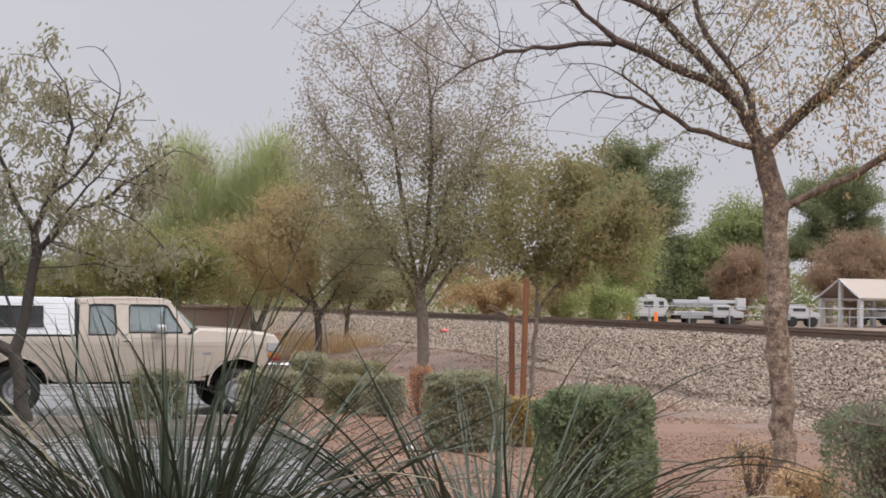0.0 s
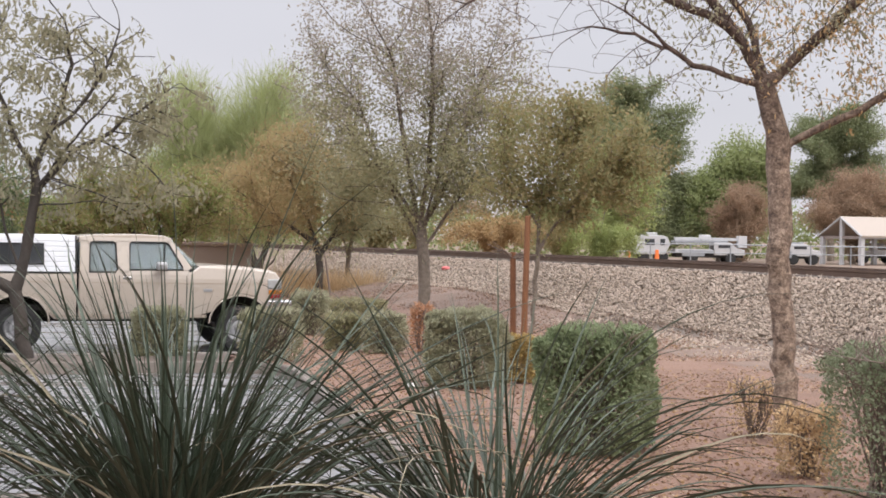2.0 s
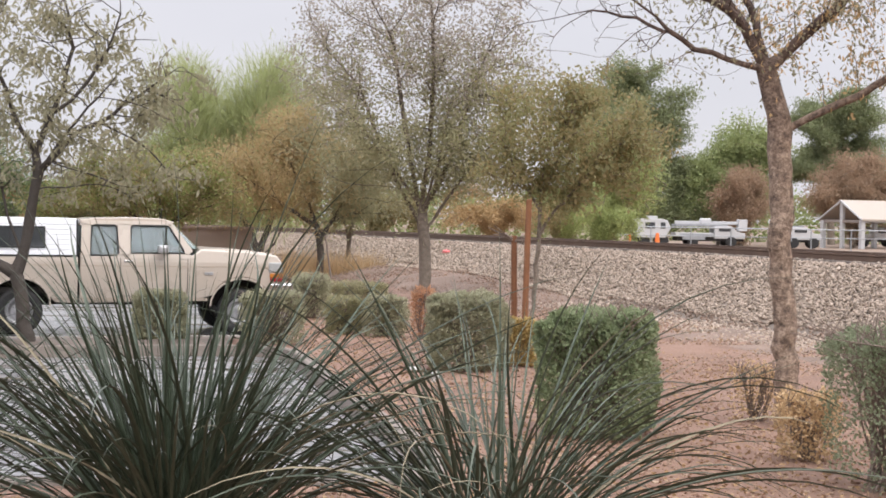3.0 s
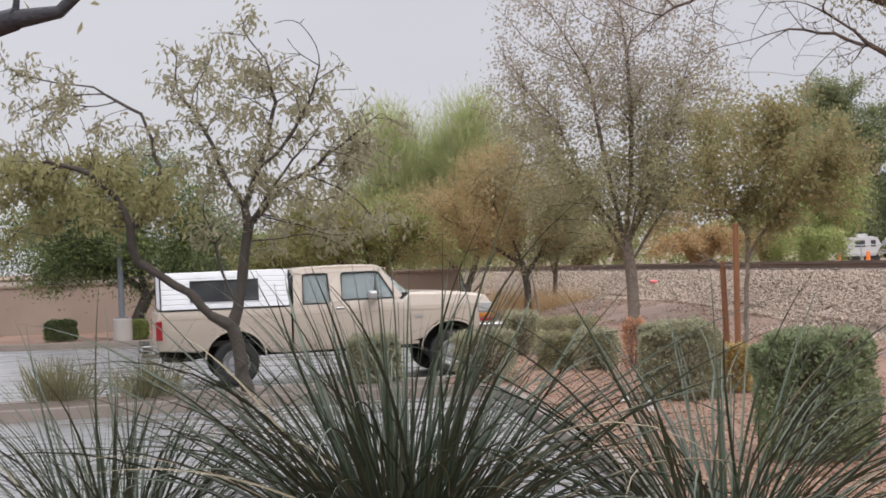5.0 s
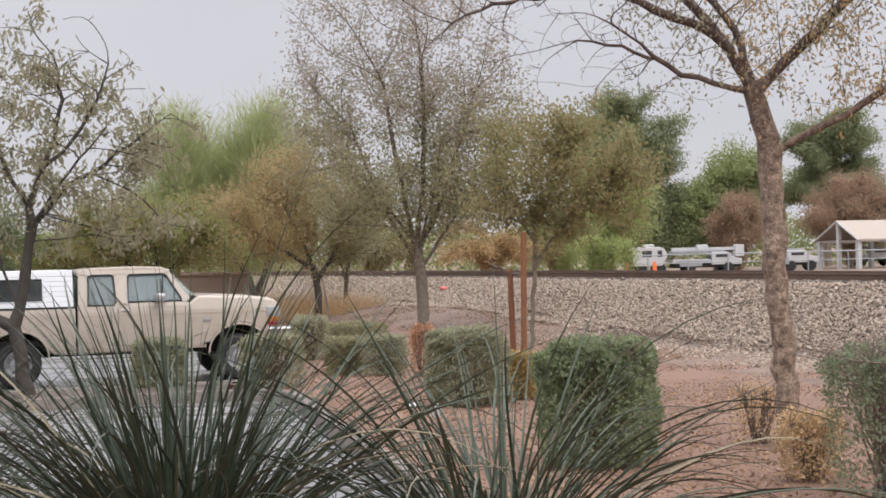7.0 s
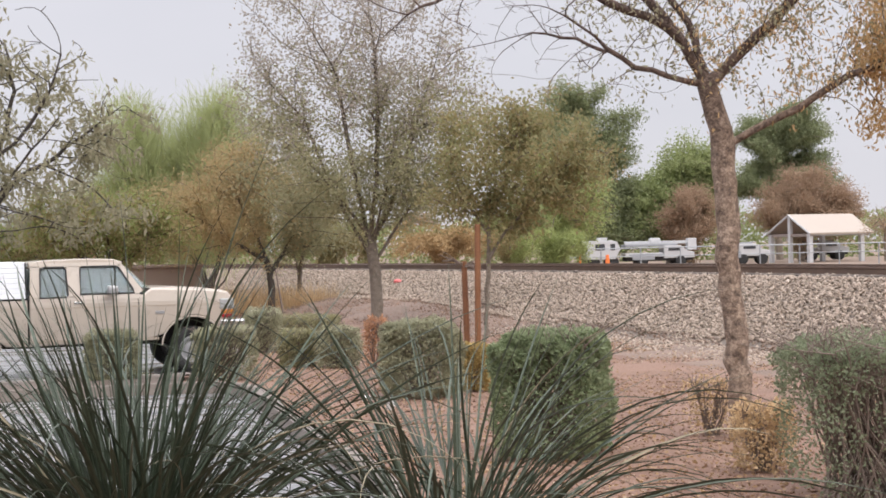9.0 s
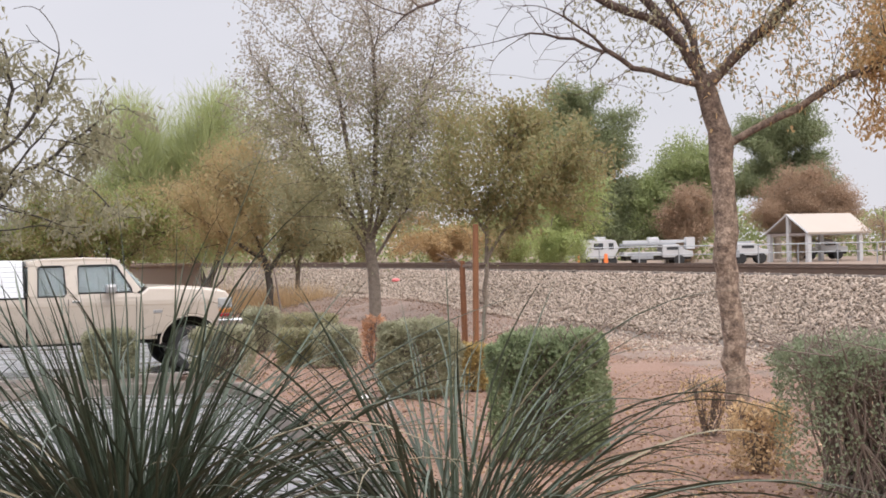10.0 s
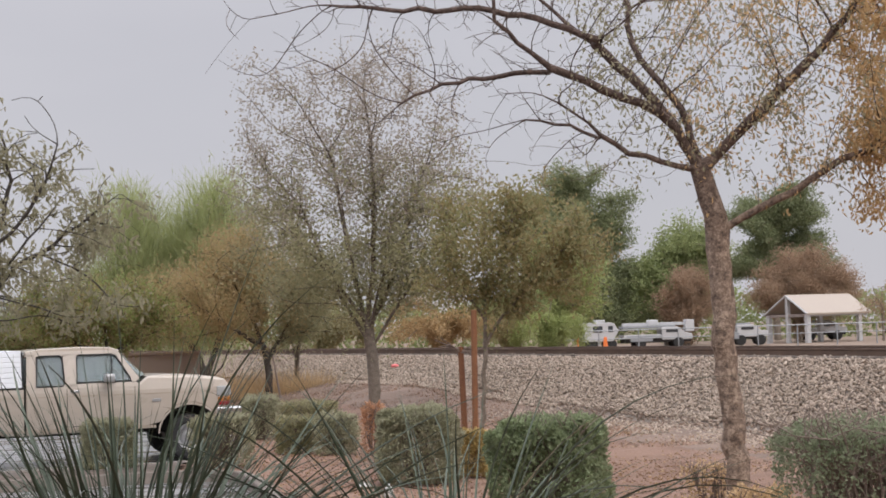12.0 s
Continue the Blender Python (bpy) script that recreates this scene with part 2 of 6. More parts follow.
M_RUBBER = surface("black_rubber", [(0.012, 0.012, 0.012), (0.03, 0.03, 0.03)], 8, 90, 0.75, 0.3)
M_BLACK = surface("black_plastic", [(0.01, 0.01, 0.011), (0.025, 0.025, 0.026)], 8, 90, 0.5, 0.1)
M_UNDER = surface("underbody_grime", [(0.012, 0.011, 0.01), (0.035, 0.03, 0.027)], 6, 40, 0.9, 0.3)
M_CHROME = surface("chrome", [(0.6, 0.6, 0.61), (0.68, 0.68, 0.69)], 4, 40, 0.15, 0.0, metal=1.0, rough_var=0.05)
M_STEEL = surface("silver_wheel_steel", [(0.4, 0.4, 0.41), (0.56, 0.56, 0.57)], 6, 40, 0.35, 0.05, metal=0.7)
# Side glass lets less through; its bluish body colour stands for reflected sky.
M_GLASS = glassy("sky_toned_car_glass", (0.56, 0.65, 0.66), 0.05)
M_GLASS.node_tree.nodes["Principled BSDF"].inputs["Transmission Weight"].default_value = 0.7
# Mostly opaque pale body: the sky's reflection is put into the colour.
M_SCREEN = glassy("sky_toned_windscreen_glass", (0.62, 0.72, 0.71), 0.06)
M_SCREEN.node_tree.nodes["Principled BSDF"].inputs["Transmission Weight"].default_value = 0.35
M_SCREEN.node_tree.nodes["Principled BSDF"].inputs["Coat Weight"].default_value = 0.6
M_DARKGLASS = surface("dark_smoked_glass", [(0.03, 0.033, 0.036), (0.05, 0.054, 0.058)], 2, 30, 0.08, 0.0, rough_var=0.03, coat=0.4)
M_RED = surface("red_lens", [(0.25, 0.012, 0.018), (0.33, 0.022, 0.028)], 8, 40, 0.2, 0.0, coat=0.5)
M_AMBER = surface("amber_lens", [(0.4, 0.14, 0.02), (0.48, 0.19, 0.035)], 8, 40, 0.2, 0.0, coat=0.5)
M_LAMP = surface("clear_headlamp_lens", [(0.300, 0.312, 0.307), (0.420, 0.432, 0.423)], 12, 40, 0.12, 0.0, coat=0.8)
M_SEAT = surface("grey_seat_cloth", [(0.16, 0.15, 0.14), (0.24, 0.23, 0.21)], 5, 90, 0.95, 0.2)
M_GALV = surface("galvanised_steel", [(0.270, 0.285, 0.300), (0.375, 0.390, 0.405)], 4, 50, 0.5, 0.1, metal=0.5)
M_POST = surface("grey_painted_post", [(0.09, 0.105, 0.12), (0.14, 0.155, 0.17)], 4, 50, 0.5, 0.1)
M_WHITE = surface("white_paint", [(0.436, 0.436, 0.436), (0.515, 0.515, 0.515)], 2, 40, 0.5, 0.05, piece=True)
M_STRIPE = surface("worn_white_road_paint", [(0.28, 0.28, 0.28), (0.6, 0.6, 0.59)], 6, 45, 0.45, 0.1)
M_SHEDROOF = surface("cream_metal_roof", [(0.36, 0.3, 0.245), (0.41, 0.35, 0.29)], 1, 20, 0.5, 0.05)
M_SHEDWOOD = surface("shaded_shed_timber", [(0.22, 0.18, 0.16), (0.32, 0.27, 0.24)], 2, 20, 0.8, 0.2)
M_BAG = surface("white_plastic", [(0.6, 0.58, 0.55), (0.76, 0.75, 0.73)], 12, 60, 0.4, 0.1)
M_ORANGE = surface("orange_plastic", [(0.75, 0.16, 0.03), (0.82, 0.22, 0.05)], 5, 40, 0.5, 0.05)
M_PINK = surface("pink_marker_cloth", [(0.75, 0.16, 0.17), (0.82, 0.25, 0.24)], 9, 60, 0.8, 0.2)
L_YUCCA = surface("hesperaloe_blade", [(0.03, 0.043, 0.026), (0.055, 0.075, 0.046), (0.1, 0.122, 0.083)], 3, 40, 0.5, 0.15, piece=True)
L_YUCCA_DRY = surface("dry_hesperaloe_blade", [(0.2, 0.17, 0.11), (0.36, 0.32, 0.22)], 3, 40, 0.7, 0.2, piece=True)
L_SAGE = leafy("sage_green_leaf", [(0.095, 0.11, 0.06), (0.14, 0.18, 0.092), (0.185, 0.235, 0.125), (0.25, 0.295, 0.175), (0.165, 0.14, 0.09)])
L_LEGGY = leafy("dusty_green_leaf", [(0.095, 0.115, 0.068), (0.15, 0.185, 0.11), (0.21, 0.24, 0.15), (0.15, 0.135, 0.09)])
L_GREYSAGE = leafy("grey_sage_leaf", [(0.145, 0.143, 0.095), (0.23, 0.236, 0.152), (0.325, 0.332, 0.225), (0.22, 0.175, 0.125)])
L_SILVER = leafy("dull_silver_leaf", [(0.17, 0.148, 0.124), (0.25, 0.218, 0.186), (0.33, 0.29, 0.255), (0.18, 0.172, 0.12)])
L_DULLGREEN = leafy("dull_green_leaf", [(0.14, 0.145, 0.075), (0.21, 0.21, 0.115), (0.3, 0.262, 0.167), (0.165, 0.17, 0.09)])
L_OLIVE = leafy("olive_brown_leaf", [(0.115, 0.115, 0.052), (0.2, 0.178, 0.082), (0.28, 0.2, 0.108), (0.165, 0.16, 0.07)])
L_RUSTY = leafy("rusty_olive_leaf", [(0.222, 0.185, 0.091), (0.308, 0.232, 0.123), (0.353, 0.254, 0.139), (0.198, 0.179, 0.087)])
# Twiglet green lightened to carry the haze of its distance.
L_PALO = leafy("palo_verde_twiglet", [(0.19, 0.21, 0.095), (0.25, 0.275, 0.13), (0.31, 0.33, 0.17)], through_light=0.5)
L_MESQ = leafy("mesquite_green_leaf", [(0.104, 0.143, 0.048), (0.167, 0.215, 0.073), (0.270, 0.262, 0.095), (0.127, 0.167, 0.057)])
L_LTREE = leafy("drooping_pale_green_leaf", [(0.115, 0.115, 0.066), (0.195, 0.185, 0.115), (0.285, 0.25, 0.175), (0.14, 0.138, 0.08)])
L_OLIVEGOLD = leafy("golden_olive_leaf", [(0.13, 0.13, 0.058), (0.2, 0.19, 0.085), (0.27, 0.235, 0.12), (0.15, 0.155, 0.07)])
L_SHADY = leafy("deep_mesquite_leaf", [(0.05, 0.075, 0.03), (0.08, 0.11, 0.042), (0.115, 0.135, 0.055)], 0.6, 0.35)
L_AUTUMN = leafy("ochre_autumn_leaf", [(0.30, 0.185, 0.085), (0.42, 0.28, 0.14), (0.26, 0.21, 0.11), (0.38, 0.235, 0.105)])
L_STAKED = leafy("dark_olive_leaf", [(0.115, 0.12, 0.055), (0.18, 0.182, 0.085), (0.255, 0.225, 0.115)])
L_RUSTDRY = leafy("dead_rust_leaf", [(0.22, 0.12, 0.07), (0.33, 0.18, 0.1), (0.38, 0.24, 0.15)])
# Pine, broad and rust leaves are lightened, with distance haze in their colour.
L_PINE = leafy("dark_pine_needle", [(0.1, 0.118, 0.064), (0.15, 0.17, 0.09), (0.2, 0.218, 0.112)], 0.8, 0.4)
L_BROAD = leafy("broad_green_leaf", [(0.13, 0.155, 0.07), (0.19, 0.22, 0.095), (0.25, 0.275, 0.125)], 0.8, 0.45)
L_RUST = leafy("red_brown_leaf", [(0.205, 0.145, 0.1), (0.26, 0.182, 0.126), (0.24, 0.172, 0.11)], 0.8, 0.45)
L_ORANGE = leafy("orange_brown_leaf", [(0.24, 0.17, 0.085), (0.31, 0.21, 0.105), (0.225, 0.17, 0.082)], 0.7, 0.3)
L_BRIGHT = leafy("bright_green_leaf", [(0.138, 0.173, 0.063), (0.198, 0.230, 0.084), (0.263, 0.282, 0.104)], 0.6, 0.35)
L_YELLOW = leafy("yellow_shrub_leaf", [(0.27, 0.19, 0.07), (0.36, 0.26, 0.1), (0.2, 0.175, 0.075)], 0.6, 0.35)
L_STRAW = leafy("straw_grass_blade", [(0.3, 0.22, 0.125), (0.39, 0.29, 0.17), (0.34, 0.235, 0.135)], 0.8, 0.4)
L_TUFT = leafy("grey_green_grass_blade", [(0.060, 0.068, 0.034), (0.112, 0.112, 0.060), (0.188, 0.158, 0.090)], 0.8, 0.3)


# ---------------------------------------------------------------- mesh helpers
def obj_mesh(name, v, faces, material, smooth=False):
    me = bpy.data.meshes.new(name)
    v = np.asarray(v, dtype=np.float32)
    faces = np.asarray(faces, dtype=np.int32)
    k = faces.shape[1]
    me.vertices.add(len(v))
    me.vertices.foreach_set("co", v.ravel())
    me.loops.add(faces.size)
    me.loops.foreach_set("vertex_index", faces.ravel())
    me.polygons.add(len(faces))
    me.polygons.foreach_set("loop_start", np.arange(0, faces.size, k, dtype=np.int32))
    me.polygons.foreach_set("loop_total", np.full(len(faces), k, dtype=np.int32))
    if smooth:
        me.polygons.foreach_set("use_smooth", np.ones(len(faces), dtype=bool))
    me.materials.append(material)
    me.update(calc_edges=True)
    return me


def part(name, bm, material, parent=None, label="", m=None, smooth=False):
    me = bpy.data.meshes.new(name)
    bmesh.ops.recalc_face_normals(bm, faces=bm.faces[:])
    if smooth:
        for f in bm.faces:
            f.smooth = True
    bm.to_mesh(me)
    bm.free()
    me.materials.append(material)
    ob = new(name, me)
    if parent is not None:
        ob.parent = parent
    if m is not None:
        ob.matrix_basis = m
    return tagged(ob, label)


def piece(name, me, parent, label="", m=None):
    ob = new(name, me)
    ob.parent = parent
    if m is not None:
        ob.matrix_basis = m
    return tagged(ob, label)


def thing(name, m, label, category, group="", kind=""):
    ob = new(name)
    ob.matrix_basis = m
    return tagged(ob, label, category, group, kind)


def box(bm, x0, x1, y0, y1, z0, z1, bevel=0.0, seg=2):
    t = bmesh.new()
    bmesh.ops.create_cube(t, size=1)
    for v in t.verts:
        v.co = Vector(((x0 + x1) / 2 + v.co.x * (x1 - x0), (y0 + y1) / 2 + v.co.y * (y1 - y0), (z0 + z1) / 2 + v.co.z * (z1 - z0)))
    if bevel:
        bmesh.ops.bevel(t, geom=t.edges[:], offset=bevel, segments=seg, affect="EDGES", profile=0.6)
    me = bpy.data.meshes.new("t")
    t.to_mesh(me)
    t.free()
    bm.from_mesh(me)
    bpy.data.meshes.remove(me)
    return bm


def boxed(*a, **k):
    return box(bmesh.new(), *a, **k)


def tube(bm, pts, radii, sides=10, cap=True):
    """A tapered tube along the points."""
    rings = []
    pts = [Vector(p) for p in pts]
    for i, p in enumerate(pts):
        d = (pts[min(i + 1, len(pts) - 1)] - pts[max(i - 1, 0)]).normalized()
        ref = Vector((1, 0, 0)) if abs(d.x) < 0.9 else Vector((0, 1, 0))
        u = d.cross(ref).normalized()
        w = d.cross(u)
        r = radii[i] if hasattr(radii, "__len__") else radii
        rings.append([bm.verts.new(p + (u * math.cos(a) + w * math.sin(a)) * r) for a in [2 * math.pi * k / sides for k in range(sides)]])
    for a, b in zip(rings, rings[1:]):
        for k in range(sides):
            bm.faces.new((a[k], a[(k + 1) % sides], b[(k + 1) % sides], b[k]))
    if cap:
        bm.faces.new(rings[0][::-1])
        bm.faces.new(rings[-1])
    return bm


def prism(bm, outline, y0, y1, bevel=0.0):
    """An outline in x and z, given thickness from y0 to y1."""
    t = bmesh.new()
    a = [t.verts.new((x, y0, z)) for x, z in outline]
    b = [t.verts.new((x, y1, z)) for x, z in outline]
    t.faces.new(a)
    t.faces.new(b[::-1])
    n = len(a)
    for k in range(n):
        t.faces.new((a[k], b[k], b[(k + 1) % n], a[(k + 1) % n]))
    bmesh.ops.recalc_face_normals(t, faces=t.faces[:])
    if bevel:
        bmesh.ops.bevel(t, geom=[e for e in t.edges if abs(e.verts[0].co.y - e.verts[1].co.y) < 1e-5], offset=bevel, segments=3, affect="EDGES", profile=0.5)
    me = bpy.data.meshes.new("t")
    t.to_mesh(me)
    t.free()
    bm.from_mesh(me)
    bpy.data.meshes.remove(me)
    return bm


def lathe(bm, profile, sides=24):
    """A profile of (radius, y) turned about the y axis."""
    rings = [[bm.verts.new((r * math.cos(2 * math.pi * k / sides), y, r * math.sin(2 * math.pi * k / sides))) for k in range(sides)] for r, y in profile]
    for a, b in zip(rings, rings[1:]):
        for k in range(sides):
            bm.faces.new((a[k], a[(k + 1) % sides], b[(k + 1) % sides], b[k]))
    return bm


# ---------------------------------------------------------------- plants
def unit(v):
    return v / (np.linalg.norm(v, axis=-1, keepdims=True) + 1e-9)


def in_blobs(rng, blobs, n):
    """n places inside ellipsoids (centre, radii), thicker towards the skin."""
    vol = np.array([r[0] * r[1] * r[2] for _, r in blobs])
    pick = rng.choice(len(blobs), n, p=vol / vol.sum())
    c = np.array([b[0] for b in blobs], float)[pick]
    r = np.array([b[1] for b in blobs], float)[pick]
    d = unit(rng.normal(size=(n, 3)))
    ragged = np.array([1 + 0.4 * noise.noise(Vector(a) * 1.7 + Vector(b) * 0.7) + 0.22 * noise.noise(Vector(a) * 4.3 + Vector(b)) for a, b in zip(d, c)])
    return c + d * r * (rng.uniform(0.08, 1, n) ** 0.4 * ragged)[:, None]


def grow(rng, limbs, blobs, n, step=0.35, thin=0.012, power=0.45, thick=None, wander=0.06, lift=0.0):
    """A skeleton: the limbs given, and twigs from them to n places in the blobs. Returns points, parents, radii, leaf tips."""
    pts, par = [], []
    for limb in limbs:
        prev = -1
        for i, p in enumerate(limb):
            p = np.array(p, float)
            if i == 0 and pts:
                d = np.linalg.norm(np.array(pts) - p, axis=1)
                prev = int(d.argmin())
                if d[prev] < 0.15:
                    continue
            if prev >= 0:
                q = pts[prev]
                k = max(1, int(np.linalg.norm(p - q) / (step * 1.2)))
                for j in range(1, k):
                    pts.append(q + (p - q) * j / k + rng.normal(size=3) * 0.012)
                    par.append(prev)
                    prev = len(pts) - 1
            pts.append(p)
            par.append(prev)
            prev = len(pts) - 1
    first = len(pts)
    goal = in_blobs(rng, blobs, n)
    start = min(first - 1, 1 + int(0.35 * len(limbs[0])))
    cap = first + n * 30
    P = np.zeros((cap, 3))
    P[:first] = pts
    run = np.zeros((cap, 3))
    run[:first] = [unit(P[i] - P[par[i]]) if par[i] >= 0 else (0, 0, 1.0) for i in range(first)]
    cnt = first

    def reach(lo, hi):
        d = np.linalg.norm(goal[:, None] - P[None, lo:hi], axis=2) + 0.5 * np.maximum(0, P[None, lo:hi, 2] - goal[:, None, 2] + lift)
        k = d.argmin(1)
        return d[np.arange(len(goal)), k], k + lo

    # every wood end creeps towards the places that lie nearest to it, until each place is reached
    best, near = reach(start, first)
    live, wait = np.ones(len(goal), bool), np.zeros(len(goal), int)
    for _ in range(90):
        pull = {}
        for g in np.where(live)[0]:
            pull.setdefault(near[g], []).append(g)
        lo = cnt
        for q, gs in pull.items():
            if cnt >= cap:
                break
            go = unit(goal[gs] - P[q]).mean(0) + 0.45 * run[q] + rng.normal(size=3) * wander * 2.5
            go = unit(go)
            P[cnt], run[cnt] = P[q] + go * step, go
            par.append(int(q))
            cnt += 1
        if cnt == lo:
            break
        d, k = reach(lo, cnt)
        nearer = d < best - 0.02 * step
        near = np.where(nearer, k, near)
        best = np.where(nearer, d, best)
        wait = np.where(nearer, 0, wait + 1)
        live &= (best > step * 1.05) & (wait < 3)
        if not live.any():
            break
    tips = near[near >= first] if (near >= first).any() else near
    # only wood that carries a tip stays
    keep = np.zeros(cnt, bool)
    keep[:first] = True
    for t in tips:
        while not keep[t]:
            keep[t] = True
            t = par[t]
    index = np.cumsum(keep) - 1
    P = P[:cnt][keep]
    par = np.array([index[p] if p >= 0 else -1 for p, k in zip(par[:cnt], keep) if k])
    tips = index[tips]
    cnt = len(P)
    # wood bends in curves: ease every joint towards its neighbours
    heir = np.full(cnt, -1)
    for i in range(cnt - 1, 0, -1):
        if par[i] >= 0:
            heir[par[i]] = i
    mid = np.where((heir >= 0) & (par >= 0) & (np.arange(cnt) >= first))[0]
    for _ in range(2):
        P[mid] = 0.5 * P[mid] + 0.25 * (P[par[mid]] + P[heir[mid]])
    load = np.zeros(cnt)
    kids = np.zeros(cnt, int)
    for i in range(cnt - 1, 0, -1):
        if kids[i] == 0:
            load[i] += 1
        if par[i] >= 0:
            load[par[i]] += load[i]
            kids[par[i]] += 1
    if thick:
        power = math.log(thick / thin) / math.log(max(2.0, load[0]))
    rad = thin * np.maximum(load, 1) ** power
    if thick:
        rad[first:] = np.maximum(rad[first:] * 0.8, thin * 0.8)
    return P, par, rad, np.array(tips)


def wood_mesh(name, P, par, rad, material, sides=6, flare=1.35):
    idx = np.where(par >= 0)[0]
    a, b = P[par[idx]], P[idx]
    d = unit(b - a)
    ref = np.where(np.abs(d[:, :1]) < 0.8, np.array([[1.0, 0, 0]]), np.array([[0, 1.0, 0]]))
    u = unit(np.cross(d, ref))
    w = np.cross(d, u)
    ang = 2 * np.pi * np.arange(sides) / sides
    ring = u[:, None] * np.cos(ang)[None, :, None] + w[:, None] * np.sin(ang)[None, :, None]
    ra, rb = np.minimum(rad[par[idx]], rad[idx] * 1.6), rad[idx]
    stout = np.where(rb > 0.03)[0]
    kn = np.ones((2, len(idx), sides))
    for e, (pt, rr) in enumerate(((a, ra), (b, rb))):
        for i in stout:
            for j in range(sides):
                q = Vector(pt[i] + ring[i, j] * rr[i])
                kn[e, i, j] = 1 + 0.17 * noise.noise(q * 8.0) + 0.14 * noise.noise(q * 21.0)
    va = a[:, None] - d[:, None] * (ra[:, None, None] * 0.25) + ring * (ra[:, None] * kn[0])[:, :, None]
    vb = b[:, None] + d[:, None] * (rb[:, None, None] * 0.25) + ring * (rb[:, None] * kn[1])[:, :, None]
    v = np.concatenate([va, vb], 1).reshape(-1, 3)
    k = np.arange(sides)
    quad = np.stack([k, (k + 1) % sides, (k + 1) % sides + sides, k + sides], 1)
    f = (quad[None] + (np.arange(len(idx)) * 2 * sides)[:, None, None]).reshape(-1, 4)
    return obj_mesh(name, v, f, material, smooth=True)


def leaves_mesh(name, rng, at, length, width, material, droop=0.0, aim=None, spread=1.0, fold=0.25):
    """One folded leaf of four corners at each place."""
    n = len(at)
    d = rng.normal(size=(n, 3)) * spread
    d[:, 2] -= droop
    if aim is not None:
        d += aim
    d = unit(d)
    s = unit(np.cross(d, rng.normal(size=(n, 3))))
    up = np.cross(s, d)
    ln = (length * rng.uniform(0.6, 1.3, n))[:, None]
    wd = (width * rng.uniform(0.7, 1.25, n))[:, None]
    v = np.stack([at, at + d * ln * 0.45 + s * wd * 0.5 + up * wd * fold, at + d * ln - up * wd * fold * 0.5, at + d * ln * 0.45 - s * wd * 0.5 + up * wd * fold], 1).reshape(-1, 3)
    f = np.array([[0, 1, 2], [0, 2, 3]])[None] + (np.arange(n) * 4)[:, None, None]
    return obj_mesh(name, v, f.reshape(-1, 3), material)


def scatter(rng, P, tips, par, per, jitter, back=2):
    """Places for leaves about the last pieces of every twig."""
    out = []
    for t in tips:
        i = t
        chain = [t]
        for _ in range(back):
            if par[i] >= 0:
                i = par[i]
                chain.append(i)
        c = rng.choice(chain, per)
        c2 = par[c]
        s = rng.uniform(0, 1, (per, 1))
        out.append(P[c] * s + P[np.where(c2 >= 0, c2, c)] * (1 - s) + rng.normal(size=(per, 3)) * jitter)
    return np.concatenate(out)


def tree(seed, base, limbs, blobs, n, label, bark, crowns, step=0.35, thin=0.012, thick=None, lift=0.0, per=12, jitter=0.12, category="tree", group="", power=0.45, name="tree", back=2, sides=6, size=1.0, fine=0.9):
    """crowns: rows of (share of the tips as a test on the place, leaf length, width, material, droop, leaves per tip)."""
    rng = np.random.default_rng(seed)
    top = thing(name, Matrix.Translation(base) @ Matrix.Scale(size, 4), label, category, group)
    P, par, rad, tips = grow(rng, limbs, blobs, n, step, thin, power, thick, lift=lift)
    piece("trunk", wood_mesh("trunk", P, par, rad, bark, sides), top)
    for test, length, width, material, droop, count in crowns:
        pick = np.array([t for t in tips if test(P[t], rng)], int)
        if len(pick):
            at = scatter(rng, P, pick, par, int(count * LEAVES), jitter * 1.15, back)
            at = at[at[:, 2] > 0.03]
            piece("crown", leaves_mesh("crown", rng, at, length * fine, width * fine * 1.12, material, droop), top)
    return top


LEAVES = 2.3


def every(p, rng):
    return True


def share(a):
    return lambda p, rng: rng.random() < a


# ---------------------------------------------------------------- ground, kerbs, railway bank
def rail_x(y):
    """The near edge of the railway bed at depth y."""
    d = y - 27.8
    return 7.3 - 0.26 * d - (0.0026 * d * d if d > 0 else 0)


def ease(a, b, v):
    s = min(1, max(0, (v - a) / (b - a)))
    return s * s * (3 - 2 * s)


def berm(y):
    return 0.42 * ease(32, 44, y)


BANK = 1.12


def bank_z(off, y):
    """Height of the bank at that distance from the bed's near edge."""
    foot = 0.1 + berm(y)
    if off <= -5.2:
        return 0.1
    if off <= -1.95:
        return 0.1 + berm(y) * ease(-5.2, -1.95, off)
    if off <= 0:
        s = (off + 1.95) / 1.95
        return foot + (BANK - foot) * (s * 0.9 + 0.1 * s * s * (3 - 2 * s))
    if off <= 3.1:
        return BANK
    return BANK - (BANK + 0.3) * min(1, (off - 3.1) / 2.6)


def sheet(name, xs, ys, z, material, label, category):
    v, f = [], []
    for y in ys:
        for x in xs:
            v.append((x, y, z))
    k = len(xs)
    for j in range(len(ys) - 1):
        for i in range(k - 1):
            f.append((j * k + i, j * k + i + 1, (j + 1) * k + i + 1, (j + 1) * k + i))
    return tagged(new(name, obj_mesh(name, v, f, material)), label, category, kind="structure")


sheet("ground", [-900, -200, -60, 60, 200, 900], [-300, -60, 60, 200, 1500], -0.06, M_FARSOIL, "dry tan desert soil reaching the horizon", "ground")
sheet("parking_lot", [-60, -20, 0, 5], [-8, 10, 30, 60], 0.0, M_ASPHALT, "wet dark asphalt of a car park with shining puddles", "parking lot")

